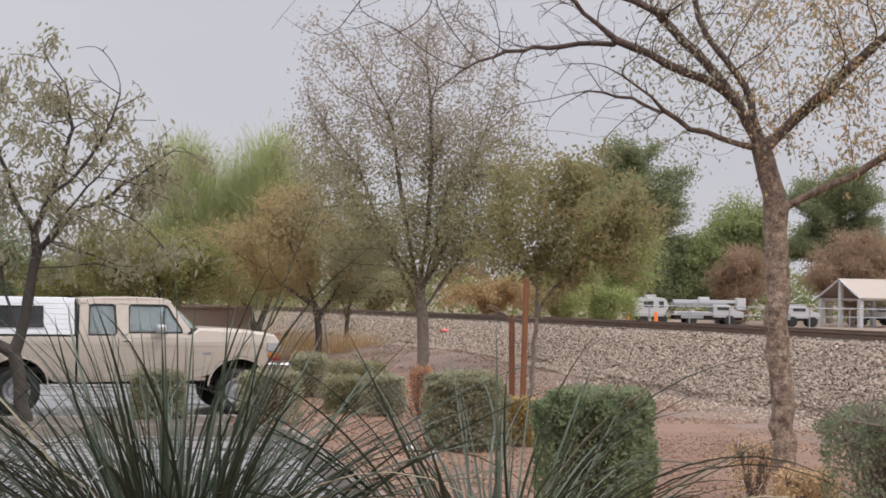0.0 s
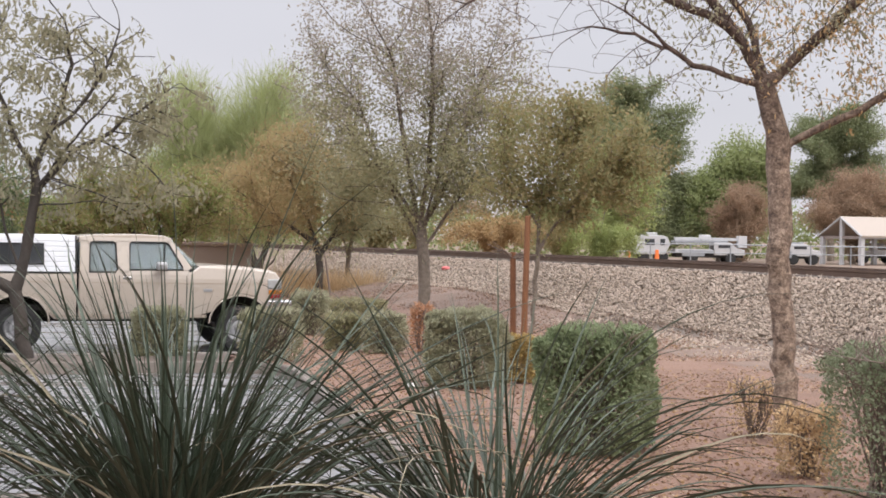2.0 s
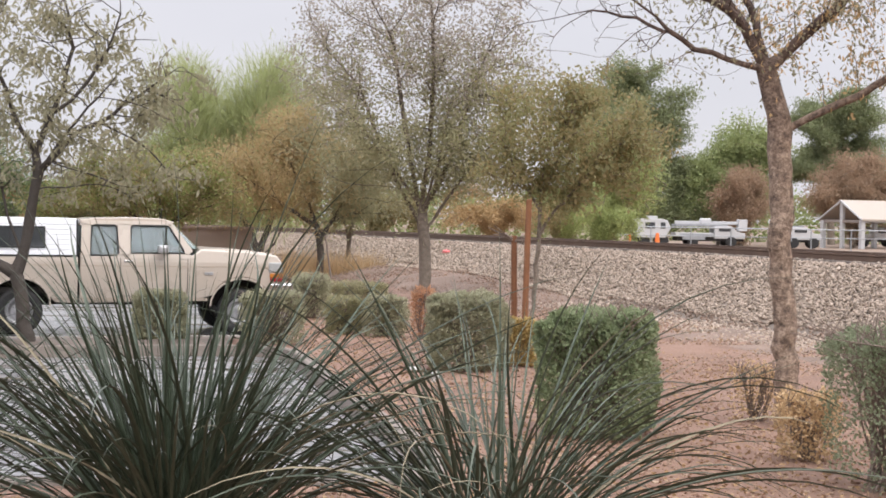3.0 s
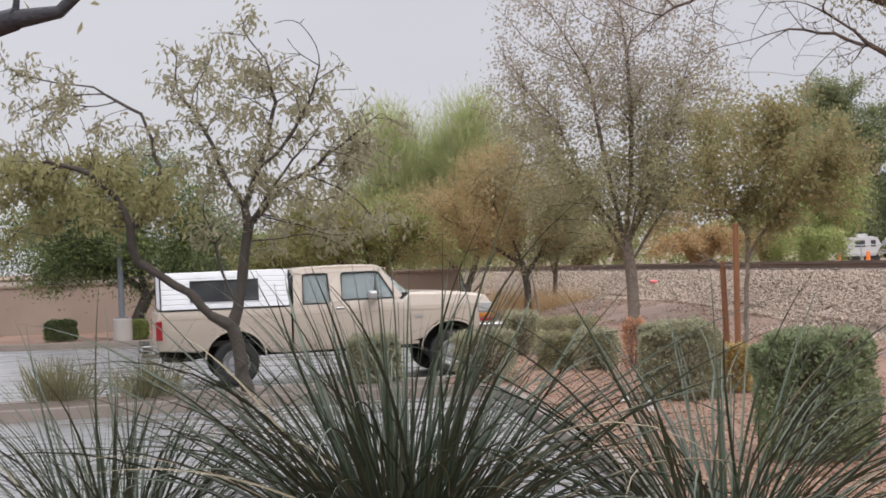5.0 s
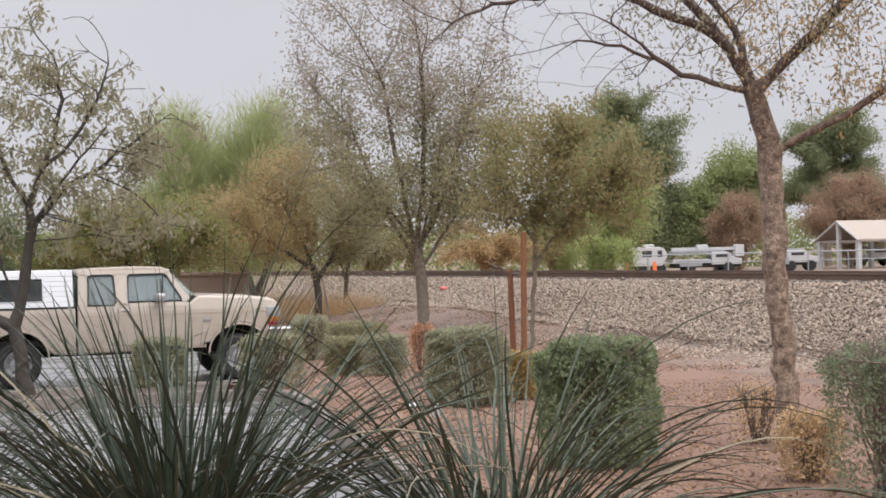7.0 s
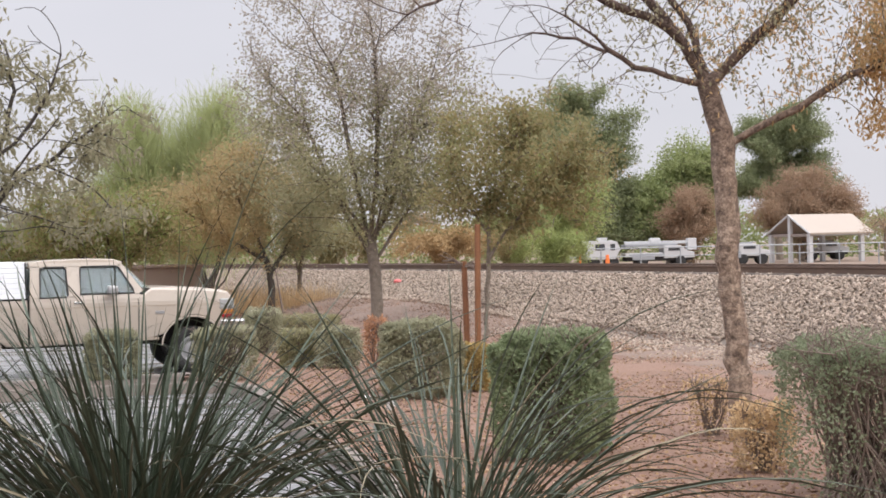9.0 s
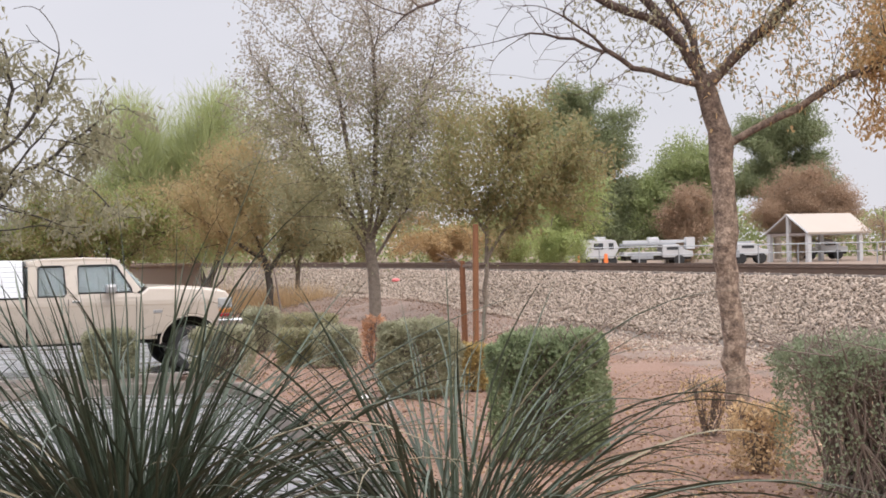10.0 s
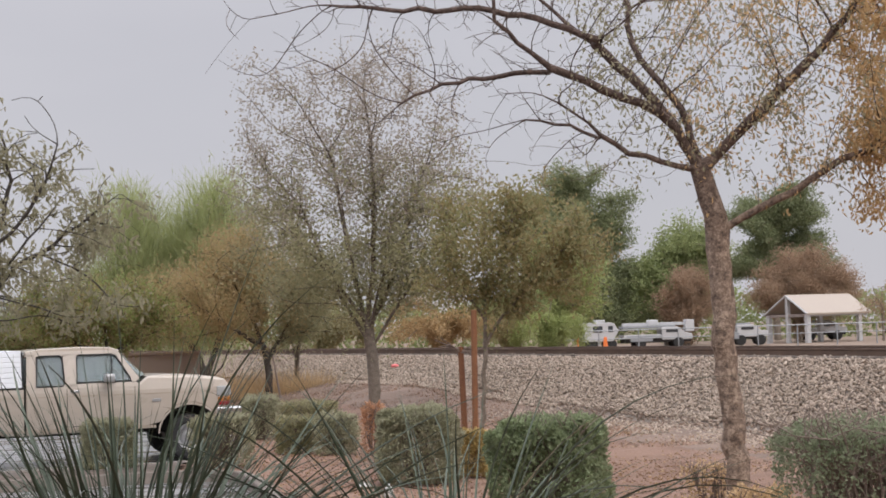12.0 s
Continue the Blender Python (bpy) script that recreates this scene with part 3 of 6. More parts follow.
EDGE = [(-40, 10.9), (-12, 11.1), (-0.6, 11.6), (0.0, 12.3), (-0.27, 14.2), (-0.53, 15.25), (-1.22, 19.05), (-1.7, 22.0), (-1.95, 23.2), (-2.5, 23.62),
        (-4.77, 22.86), (-7.1, 21.82), (-9.2, 20.9), (-9.9, 21.3), (-9.7, 22.1), (-7.43, 23.6), (-5.33, 24.4), (-3.2, 25.1), (-2.55, 25.6), (-2.3, 27.0),
        (-2.45, 29.6), (-3.3, 34), (-5.2, 39.5), (-6.6, 41.3), (-13.6, 41.6), (-40, 41.0)]


def smooth_line(pts, rounds=2):
    for _ in range(rounds):
        out = [pts[0]]
        for a, b in zip(pts, pts[1:]):
            out += [(a[0] * 0.75 + b[0] * 0.25, a[1] * 0.75 + b[1] * 0.25), (a[0] * 0.25 + b[0] * 0.75, a[1] * 0.25 + b[1] * 0.75)]
        pts = out + [pts[-1]]
    return pts


LINE = smooth_line(EDGE)


def build_bed():
    bm = bmesh.new()
    ring = LINE + [(-40, 75), (50, 75), (50, -6), (-40, -6)]
    vs = [bm.verts.new((x, y, 0.11)) for x, y in ring]
    low = [bm.verts.new((x, y, -0.04)) for x, y in ring]
    f = bm.faces.new(vs)
    for k in range(len(vs)):
        bm.faces.new((vs[k], low[k], low[(k + 1) % len(vs)], vs[(k + 1) % len(vs)]))
    bmesh.ops.triangulate(bm, faces=[f])
    ob = part("planting_bed", bm, M_SOIL)
    tagged(ob, "reddish decomposed granite planting bed with fallen leaves", "ground", kind="structure")


def build_kerb():
    prof = [(-0.16, 0.112), (-0.15, 0.135), (-0.02, 0.15), (0.0, 0.135), (0.02, -0.03), (-0.16, -0.03)]
    bm = bmesh.new()
    rings = []
    for i, p in enumerate(LINE):
        a, b = Vector(LINE[max(0, i - 1)]), Vector(LINE[min(len(LINE) - 1, i + 1)])
        d = (b - a).normalized()
        out = Vector((-d.y, d.x))
        rings.append([bm.verts.new((p[0] + out.x * o, p[1] + out.y * o, z)) for o, z in prof])
    for a, b in zip(rings, rings[1:]):
        for k in range(len(prof)):
            bm.faces.new((a[k], b[k], b[(k + 1) % len(prof)], a[(k + 1) % len(prof)]))
    ob = part("kerb", bm, M_CONCRETE)
    tagged(ob, "wet grey concrete kerb edging the planting bed", "kerb", kind="structure")


def build_island():
    """Bare wet soil inside the narrow kerbed island."""
    rng = np.random.default_rng(8)
    bm = bmesh.new()
    ridge = []
    for k in range(40):
        s = k / 39
        x = -9.35 + 6.6 * s
        near, far = 21.02 + (x + 9.35) * 0.42, 21.85 + (x + 9.35) * 0.5
        ridge.append([bm.verts.new((x, near + (far - near) * q / 4 + 0.12 * (2 - q) / 2, 0.122 + (0.05 if 0 < q < 4 else 0) + rng.normal() * 0.008)) for q in range(5)])
    for a, b in zip(ridge, ridge[1:]):
        for q in range(4):
            bm.faces.new((a[q], b[q], b[q + 1], a[q + 1]))
    tagged(part("island_soil", bm, M_ISLAND, smooth=True), "wet brown soil inside the kerbed island", "soil", kind="structure")


build_bed()
build_kerb()
build_island()


def build_bank():
    offs = [-7, -5.2, -4.2, -3.2, -2.4, -1.95, -1.4, -0.9, -0.4, 0, 0.4, 1.5, 2.6, 3.1, 4.0, 5.0, 5.7]
    ys = [-6, 0, 6, 12] + list(np.arange(15, 80, 1.0)) + [90, 105, 125, 150]
    rng = np.random.default_rng(5)
    v = [(rail_x(y) + o, y, bank_z(o, y) + (rng.normal() * 0.02 if o > -6 and o < 5.5 else 0) - (0.06 if o in (-7, 5.7) else 0) - (0.04 if o > -2.2 else 0) + (0.012 if -5.3 < o < -2 else 0)) for y in ys for o in offs]
    k = len(offs)
    soil, dirt, bed = [], [], []
    for j in range(len(ys) - 1):
        for i in range(k - 1):
            (soil if offs[i + 1] <= -4.2 else dirt if offs[i + 1] <= -1.95 else bed).append((j * k + i, j * k + i + 1, (j + 1) * k + i + 1, (j + 1) * k + i))
    tagged(new("soil_slope", obj_mesh("soil_slope", v, soil, M_SOIL, True)), "reddish gravelly soil rising to the railway bank", "ground", kind="structure")
    tagged(new("dirt_bank", obj_mesh("dirt_bank", v, dirt, M_DIRT, True)), "bare reddish dirt slope below the railway ballast", "bank", kind="structure")
    return tagged(new("railway_bank", obj_mesh("railway_bank", v, bed, M_BED, True)), "raised railway bank of loose grey-tan ballast stones", "railway bank", kind="structure")


bank = build_bank()


def rock_shapes(n, seed, flat=0.7):
    rng = np.random.default_rng(seed)
    out = []
    t = bmesh.new()
    bmesh.ops.create_icosphere(t, subdivisions=1, radius=1)
    v0 = np.array([v.co[:] for v in t.verts])
    f0 = np.array([[v.index for v in f.verts] for f in t.faces])
    t.free()
    for _ in range(n):
        v = v0 * (1 + rng.normal(size=(len(v0), 1)) * 0.27) * np.array([1.3, rng.uniform(0.5, 0.75), rng.uniform(0.38, 0.58)])
        out.append(v)
    return out, f0


def turn_matrices(rng, n, tilt=0.5):
    q = rng.normal(size=(n, 4)) * np.array([1, tilt, tilt, 1])
    q /= np.linalg.norm(q, axis=1, keepdims=True)
    w, x, y, z = q.T
    return np.stack([1 - 2 * (y * y + z * z), 2 * (x * y - z * w), 2 * (x * z + y * w), 2 * (x * y + z * w), 1 - 2 * (x * x + z * z), 2 * (y * z - x * w),
                     2 * (x * z - y * w), 2 * (y * z + x * w), 1 - 2 * (x * x + y * y)], 1).reshape(-1, 3, 3)


def chip_shapes(n, seed):
    """Small angular chips of eight faces."""
    rng = np.random.default_rng(seed)
    v0 = np.array([[1, 0, 0], [-1, 0, 0], [0, 1, 0], [0, -1, 0], [0, 0, 1], [0, 0, -1.0]])
    f0 = np.array([[0, 2, 4], [2, 1, 4], [1, 3, 4], [3, 0, 4], [2, 0, 5], [1, 2, 5], [3, 1, 5], [0, 3, 5]])
    return [(v0 + rng.normal(size=v0.shape) * 0.22) * np.array([1, rng.uniform(0.6, 0.9), rng.uniform(0.45, 0.75)]) for _ in range(n)], f0


def heap(name, rng, at, size, material, shapes, f0):
    n = len(at)
    sh = np.array(shapes)[rng.integers(0, len(shapes), n)]
    v = np.einsum("nij,nkj->nki", turn_matrices(rng, n), sh) * size[:, None, None] + at[:, None]
    f = f0[None] + (np.arange(n) * sh.shape[1])[:, None, None]
    return obj_mesh(name, v.reshape(-1, 3), f.reshape(-1, 3), material)


def ballast_places(rng, n, y0, y1):
    y = rng.uniform(y0, y1, n)
    lobe = 0.35 * np.sin(y * 0.9) + 0.25 * np.sin(y * 2.3 + 1)
    o = rng.uniform(-2.15, 0.75, n)
    o = np.where(o < -1.7, o - np.abs(rng.normal(size=n)) * 0.75 * (y < 36) + lobe * 0.4, o)
    z = np.array([bank_z(a, b) for a, b in zip(o, y)])
    x = np.array([rail_x(b) for b in y]) + o
    return np.stack([x, y, z + rng.uniform(-0.02, 0.03, n)], 1)


# ---------------------------------------------------------------- truck
TRUCK = pose(-6.48, 27.63, 0.0, 0, 0, 17) @ Matrix.Diagonal((0.94, 1, 1, 1))


def arch(cx, r, z0, n=9, squash=1.0):
    """Points of a wheel arch from its rear foot to its front foot, seen with x forward."""
    return [(cx - r * math.cos(math.pi * k / n), z0 + r * squash * math.sin(math.pi * k / n)) for k in range(n + 1)]


def wheel(parent, x, y, side):
    w = new("wheel")
    w.parent = parent
    w.matrix_basis = Matrix.Translation((x, y, 0.343)) @ Matrix.Diagonal((0.91 / 0.94, 1, 0.91, 1)) @ pose(0, 0, 0, 0, 0, 0 if side < 0 else 180)
    bm = bmesh.new()
    lathe(bm, [(0.215, -0.1), (0.25, -0.125), (0.31, -0.128), (0.355, -0.115), (0.374, -0.085), (0.378, 0.0), (0.374, 0.085), (0.355, 0.115), (0.25, 0.12), (0.215, 0.1)], 32)
    part("tyre", bm, M_RUBBER, w, "worn black rubber tyre", smooth=False)
    bm = bmesh.new()
    lathe(bm, [(0.225, -0.105), (0.212, -0.118), (0.2, -0.1), (0.185, -0.03), (0.16, -0.02), (0.12, -0.055), (0.075, -0.06), (0.06, -0.11), (0.03, -0.125), (0.001, -0.125)], 24)
    for k in range(8):
        a = 2 * math.pi * k / 8
        box(bm, -0.018, 0.018, -0.03, -0.012, 0.1, 0.175, 0.005, 1)
        bmesh.ops.rotate(bm, verts=bm.verts[-24:], cent=(0, 0, 0), matrix=Matrix.Rotation(a, 3, "Y"))
    part("rim", bm, M_STEEL, w, "silver steel wheel rim", smooth=False)
    return w


def side_curve(bm, cut=False):
    """The flank leans inwards above the shoulder and tucks under below the crease."""
    if cut:
        for z in (1.07, 0.97, 0.8, 0.65):
            bmesh.ops.bisect_plane(bm, geom=bm.verts[:] + bm.edges[:] + bm.faces[:], plane_co=(0, 0, z), plane_no=(0, 0, 1))
    for v in bm.verts:
        z = v.co.z
        tuck = max(0, z - 1.06) * 0.2 + max(0, 0.97 - z) * 0.07 + max(0, 0.75 - z) * 0.1
        v.co.y -= math.copysign(tuck, v.co.y)
    return bm


def build_truck():
    top = thing("pickup_truck", TRUCK, "beige extended-cab pickup truck parked on wet asphalt", "pickup truck")
    W = 0.97
    RX, FX = 0.14, 3.57
    # lower body with open wheel arches
    low_out = [(-1.06, 0.56)] + [(RX - 0.56, 0.52)] + arch(RX, 0.47, 0.42, squash=0.86)[1:-1] + [(RX + 0.55, 0.47), (1.02, 0.46)]
    bed_side = low_out + [(1.02, 1.14), (-1.04, 1.14), (-1.08, 0.9)]
    for s, nm in ((-1, "bed_side"), (1, "bed_side")):
        bm = bmesh.new()
        prism(bm, bed_side, s * W, s * (W - 0.09), 0.022)
        part(nm, side_curve(bm, True), M_PAINT, top)
    bm = bmesh.new()
    box(bm, -1.05, 1.02, -0.88, 0.88, 0.6, 0.68)
    box(bm, 0.96, 1.02, -0.88, 0.88, 0.6, 1.13)
    part("bed_floor", bm, M_UNDER, top)
    part("tailgate", boxed(-1.085, -1.02, -0.8, 0.8, 0.58, 1.12, bevel=0.02), M_PAINT, top)
    cab_low = [(1.05, 0.46), (2.8, 0.5)] + arch(FX, 0.48, 0.44, squash=0.86)[1:-1] + [(4.07, 0.6), (4.15, 0.66), (4.21, 0.95), (4.2, 1.1), (4.13, 1.185), (3.7, 1.235), (2.93, 1.265), (2.8, 1.17), (1.05, 1.17)]
    for s in (-1, 1):
        bm = bmesh.new()
        prism(bm, cab_low, s * W, s * (W - 0.1), 0.025)
        part("body_side", side_curve(bm, True), M_PAINT, top)
    bm = bmesh.new()
    hood = [(2.91, 1.266), (3.25, 1.275), (3.7, 1.255), (4.05, 1.21), (4.18, 1.14), (4.2, 1.0), (4.14, 1.0), (3.99, 1.1), (2.91, 1.2)]
    prism(bm, hood, -0.9, 0.9, 0.02)
    part("hood", bm, M_PAINT, top)
    for name, size in (("cab_floor", (1.06, 2.9, -0.87, 0.87, 0.55, 0.62)), ("engine_block", (3.05, 4.0, -0.6, 0.6, 0.45, 1.0)), ("frame_rail", (-1.0, 4.05, -0.45, -0.35, 0.42, 0.58)),
                       ("frame_rail", (-1.0, 4.05, 0.35, 0.45, 0.42, 0.58)), ("fuel_tank", (-0.9, -0.5, -0.2, 0.5, 0.36, 0.56)), ("axle", (RX - 0.08, RX + 0.08, -0.8, 0.8, 0.32, 0.44)),
                       ("axle", (FX - 0.08, FX + 0.08, -0.8, 0.8, 0.32, 0.42)), ("firewall", (2.86, 2.9, -0.87, 0.87, 0.6, 1.2)), ("cab_back", (1.06, 1.1, -0.87, 0.87, 0.6, 1.14))):
        part(name, boxed(*size, bevel=0.01), M_UNDER, top)
    for cx, r in ((RX, 0.46), (FX, 0.47)):
        for s in (-1, 1):
            bm = bmesh.new()
            pts = arch(cx, r, 0.42, 12, 0.86)
            a = [bm.verts.new((x, s * (W - 0.06), z)) for x, z in pts]
            b = [bm.verts.new((x, s * (W - 0.42), z)) for x, z in pts]
            for k in range(len(a) - 1):
                bm.faces.new((a[k], a[k + 1], b[k + 1], b[k]))
            bm.faces.new(b)
            part("wheel_well", bm, M_UNDER, top)
            # rolled lip round the arch
            bm = bmesh.new()
            lip = arch(cx, r + 0.012, 0.42, 14, 0.86)
            tube(bm, [(x, s * (W + 0.002), z) for x, z in lip], 0.016, 6)
            part("arch_lip", side_curve(bm), M_PAINT, top)
    # lower paint band and rocker
    for s in (-1, 1):
        bm = bmesh.new()
        box(bm, RX + 0.52, 1.02, s * W - 0.004, s * W + 0.004, 0.5, 0.54)
        box(bm, 1.06, 3.04, s * W - 0.004, s * W + 0.006, 0.5, 0.545)
        part("rocker_trim", side_curve(bm), M_PAINT_LOW, top, "dull tan rocker strip")
        # The crease's shade line is put in as a strip of darker paint.
        bm = bmesh.new()
        box(bm, -1.03, 1.01, s * W - 0.004, s * W + 0.007, 1.005, 1.02)
        box(bm, 1.07, 4.14, s * W - 0.004, s * W + 0.007, 1.0, 1.015)
        part("crease_line", side_curve(bm), M_PAINT_LOW, top, "thin darker strip drawing the shade line of the body crease")
    # cab above the belt: pillars, roof, panes
    zr, zb = 1.66, 1.16

    def wy(z):
        return W - 0.015 - 0.13 * (z - zb) / (zr - zb)

    def slab(name, outline, s, thick, material, label="", parent=top, proud=0.0):
        bm = bmesh.new()
        a = [bm.verts.new((x, s * (wy(z) + proud), z)) for x, z in outline]
        b = [bm.verts.new((x, s * (wy(z) + proud - thick), z)) for x, z in outline]
        bm.faces.new(a)
        bm.faces.new(b[::-1])
        for k in range(len(a)):
            bm.faces.new((a[k], b[k], b[(k + 1) % len(a)], a[(k + 1) % len(a)]))
        return part(name, bm, material, parent, label)

    rear_win = [(1.21, 1.16), (1.62, 1.16), (1.64, 1.2), (1.62, 1.56), (1.59, 1.6), (1.27, 1.6), (1.23, 1.56)]
    door_win = [(1.83, 1.2), (2.67, 1.2), (2.65, 1.25), (2.44, 1.58), (2.39, 1.6), (1.87, 1.6), (1.84, 1.57)]
    for s in (-1, 1):
        slab("rear_pillar", [(1.06, 1.15), (1.2, 1.15), (1.22, 1.61), (1.08, 1.63)], s, 0.06, M_PAINT)
        slab("centre_pillar", [(1.64, 1.15), (1.82, 1.15), (1.84, 1.62), (1.63, 1.62)], s, 0.06, M_PAINT)
        slab("front_pillar", [(2.69, 1.16), (2.8, 1.235), (2.475, 1.65), (2.4, 1.61), (2.46, 1.58)], s, 0.06, M_PAINT)
        slab("roof_rail", [(1.06, 1.6), (2.46, 1.6), (2.48, 1.66), (1.08, 1.67)], s, 0.07, M_PAINT)
        slab("belt_panel", [(1.06, 1.12), (2.85, 1.12), (2.71, 1.205), (1.06, 1.165)], s, 0.06, M_PAINT)
        w1 = slab("side_window", rear_win, s, 0.008, M_GLASS, "greenish quarter window, its tint lifted for reflected sky", proud=-0.02)
        w2 = slab("side_window", door_win, s, 0.008, M_GLASS, "greenish door window, its tint lifted for reflected sky", proud=-0.02)
        for win, par_ in ((rear_win, w1), (door_win, w2)):
            bm = bmesh.new()
            loop = win + [win[0], win[1]]
            tube(bm, [(x, s * (wy(z) - 0.004), z) for x, z in loop], 0.014, 6, cap=False)
            part("window_seal", bm, M_BLACK, par_, "black rubber window seal")
        bm = bmesh.new()
        tube(bm, [(2.36, s * (wy(1.2) - 0.006), 1.2), (2.39, s * (wy(1.6) - 0.006), 1.6)], 0.012, 6)
        part("quarter_bar", bm, M_BLACK, w2)
        # door seams
        bm = bmesh.new()
        for q in range(8):
            box(bm, 1.665, 1.675, s * W - 0.002, s * W + 0.003, 0.57 + q * 0.07, 0.64 + q * 0.07)
            box(bm, 2.71, 2.72, s * W - 0.002, s * W + 0.003, 0.57 + q * 0.07, 0.64 + q * 0.07)
        box(bm, 1.665, 2.72, s * W - 0.002, s * W + 0.003, 0.565, 0.573)
        part("door_seam", side_curve(bm), M_BLACK, top, "dark door gap")
        part("door_handle", boxed(1.72, 1.86, s * W - 0.01, s * W + 0.03, 1.06, 1.095, bevel=0.008), M_CHROME, top, "chrome door handle")
        bm = bmesh.new()
        box(bm, 2.22, 2.38, s * (W + 0.13) - 0.1, s * (W + 0.13) + 0.1, 1.2, 1.32, 0.035)
        mir = part("wing_mirror", bm, M_STEEL, top, "dull chrome wing mirror")
        bm = bmesh.new()
        tube(bm, [(2.42, s * (W - 0.03), 1.2), (2.34, s * (W + 0.08), 1.22)], 0.015, 8)
        part("mirror_arm", bm, M_BLACK, mir)
        part("fender_badge", boxed(2.98, 3.12, s * W - 0.002, s * W + 0.008, 0.885, 0.93, bevel=0.003), M_STEEL, top, "small dark metal badge")
        part("tail_lamp", boxed(-1.09, -0.99, s * W - 0.03, s * W + 0.008, 0.72, 1.0, bevel=0.012), M_RED, top, "red tail lamp")
        part("headlamp", boxed(4.0, 4.23, 0.62 if s > 0 else -0.985, 0.985 if s > 0 else -0.62, 0.93, 1.08, bevel=0.02), M_LAMP, top, "clear rectangular headlamp")
        part("turn_signal", boxed(4.02, 4.23, 0.62 if s > 0 else -0.985, 0.985 if s > 0 else -0.62, 0.855, 0.918, bevel=0.012), M_AMBER, top, "amber turn signal")
        part("side_marker", boxed(4.03, 4.225, 0.62 if s > 0 else -0.983, 0.983 if s > 0 else -0.62, 0.795, 0.85, bevel=0.012), M_RED, top, "dark red side marker lens")
        wheel(top, RX, s * 0.8, s)
        wheel(top, FX, s * 0.81, s)
    part("grille", boxed(4.15, 4.21, -0.61, 0.61, 0.8, 1.06, bevel=0.01), M_CHROME, top, "chrome grille")
    bm = bmesh.new()
    roof = [(1.06, 1.62), (1.05, 1.675), (1.3, 1.705), (1.95, 1.72), (2.36, 1.705), (2.52, 1.655), (2.46, 1.62)]
    prism(bm, roof, -0.8, 0.8, 0.02)
    part("roof", bm, M_PAINT, top)
    bm = bmesh.new()
    rows = []
    for low in (0.0, 0.5, 1.0):
        row = []
        for k in range(9):
            v = k / 4 - 1
            x = 2.45 + 0.34 * low + (0.13 + 0.1 * low) * (1 - v * v)
            row.append(bm.verts.new((x, v * (0.785 + 0.12 * low), 1.655 - 0.385 * low)))
        rows.append(row)
    for a, b in zip(rows, rows[1:]):
        for k in range(8):
            bm.faces.new((a[k], a[k + 1], b[k + 1], b[k]))
    bmesh.ops.solidify(bm, geom=bm.faces[:], thickness=0.006)
    part("windscreen", bm, M_SCREEN, top, "windscreen with reflected sky put into its pale colour")
    part("rear_window", boxed(1.08, 1.09, -0.75, 0.75, 1.2, 1.58), M_GLASS, top)
    part("seat", boxed(1.85, 2.05, -0.75, 0.75, 0.8, 1.3, bevel=0.05), M_SEAT, top)
    part("dashboard", boxed(2.55, 2.85, -0.84, 0.84, 0.9, 1.2, bevel=0.04), M_BLACK, top)
    bm = bmesh.new()
    box(bm, 4.2, 4.4, -0.98, 0.98, 0.62, 0.77, 0.03)
    box(bm, 4.0, 4.22, -0.99, -0.93, 0.63, 0.765, 0.02)
    box(bm, 4.0, 4.22, 0.93, 0.99, 0.63, 0.765, 0.02)
    part("front_bumper", bm, M_CHROME, top, "chrome front bumper")
    bm = bmesh.new()
    box(bm, -1.34, -1.16, -0.96, 0.96, 0.45, 0.55, 0.02)
    box(bm, -1.32, -1.14, -0.96, 0.96, 0.57, 0.65, 0.02)
    box(bm, -1.3, -1.0, -0.06, 0.06, 0.42, 0.5, 0.01)
    part("rear_bumper", bm, M_CHROME, top, "chrome step bumper")
    bm = bmesh.new()
    tube(bm, [(-1.0, -0.5, 0.42), (-0.6, -0.55, 0.41), (-0.3, -0.56, 0.46)], 0.03, 8)
    part("exhaust_pipe", bm, M_RUBBER, top)
    # canopy on the bed
    cz0, cz1 = 1.155, 1.67

    def cy(z):
        return 0.95 - 0.1 * (z - cz0) / (cz1 - cz0)

    can = new("bed_canopy")
    can.parent = top
    tagged(can, "white ribbed aluminium canopy over the truck bed")
    for s in (-1, 1):
        ribs = 7
        for k in range(ribs):
            za, zb_ = cz0 + (cz1 - cz0) * k / ribs, cz0 + (cz1 - cz0) * (k + 1) / ribs - 0.002
            bm = bmesh.new()
            a = []
            for z, o in ((za, 0.0), (za + 0.01, 0.005), (zb_ - 0.006, 0.004), (zb_, 0.0)):
                a.append([bm.verts.new((x, s * (cy(z) + o), z)) for x in (-1.0, 1.0)])
            inner = [bm.verts.new((x, s * (cy(za) - 0.03), z)) for z in (za, zb_) for x in (-1.0, 1.0)]
            for p, q2 in zip(a, a[1:]):
                bm.faces.new((p[0], p[1], q2[1], q2[0]))
            bm.faces.new((a[0][0], inner[0], inner[1], a[0][1]))
            bm.faces.new((a[-1][0], a[-1][1], inner[3], inner[2]))
            bm.faces.new((a[0][0], a[1][0], a[2][0], a[3][0], inner[2], inner[0]))
            bm.faces.new((a[0][1], inner[1], inner[3], a[3][1], a[2][1], a[1][1]))
            part("canopy_slat", bm, M_ALU, can)
        bm = bmesh.new()
        out = [(-0.54, 1.27), (0.52, 1.27), (0.52, 1.56), (-0.54, 1.56)]
        aa = [bm.verts.new((x, s * (cy(z) + 0.016), z)) for x, z in out]
        bb = [bm.verts.new((x, s * (cy(z) - 0.02), z)) for x, z in out]
        bm.faces.new(aa)
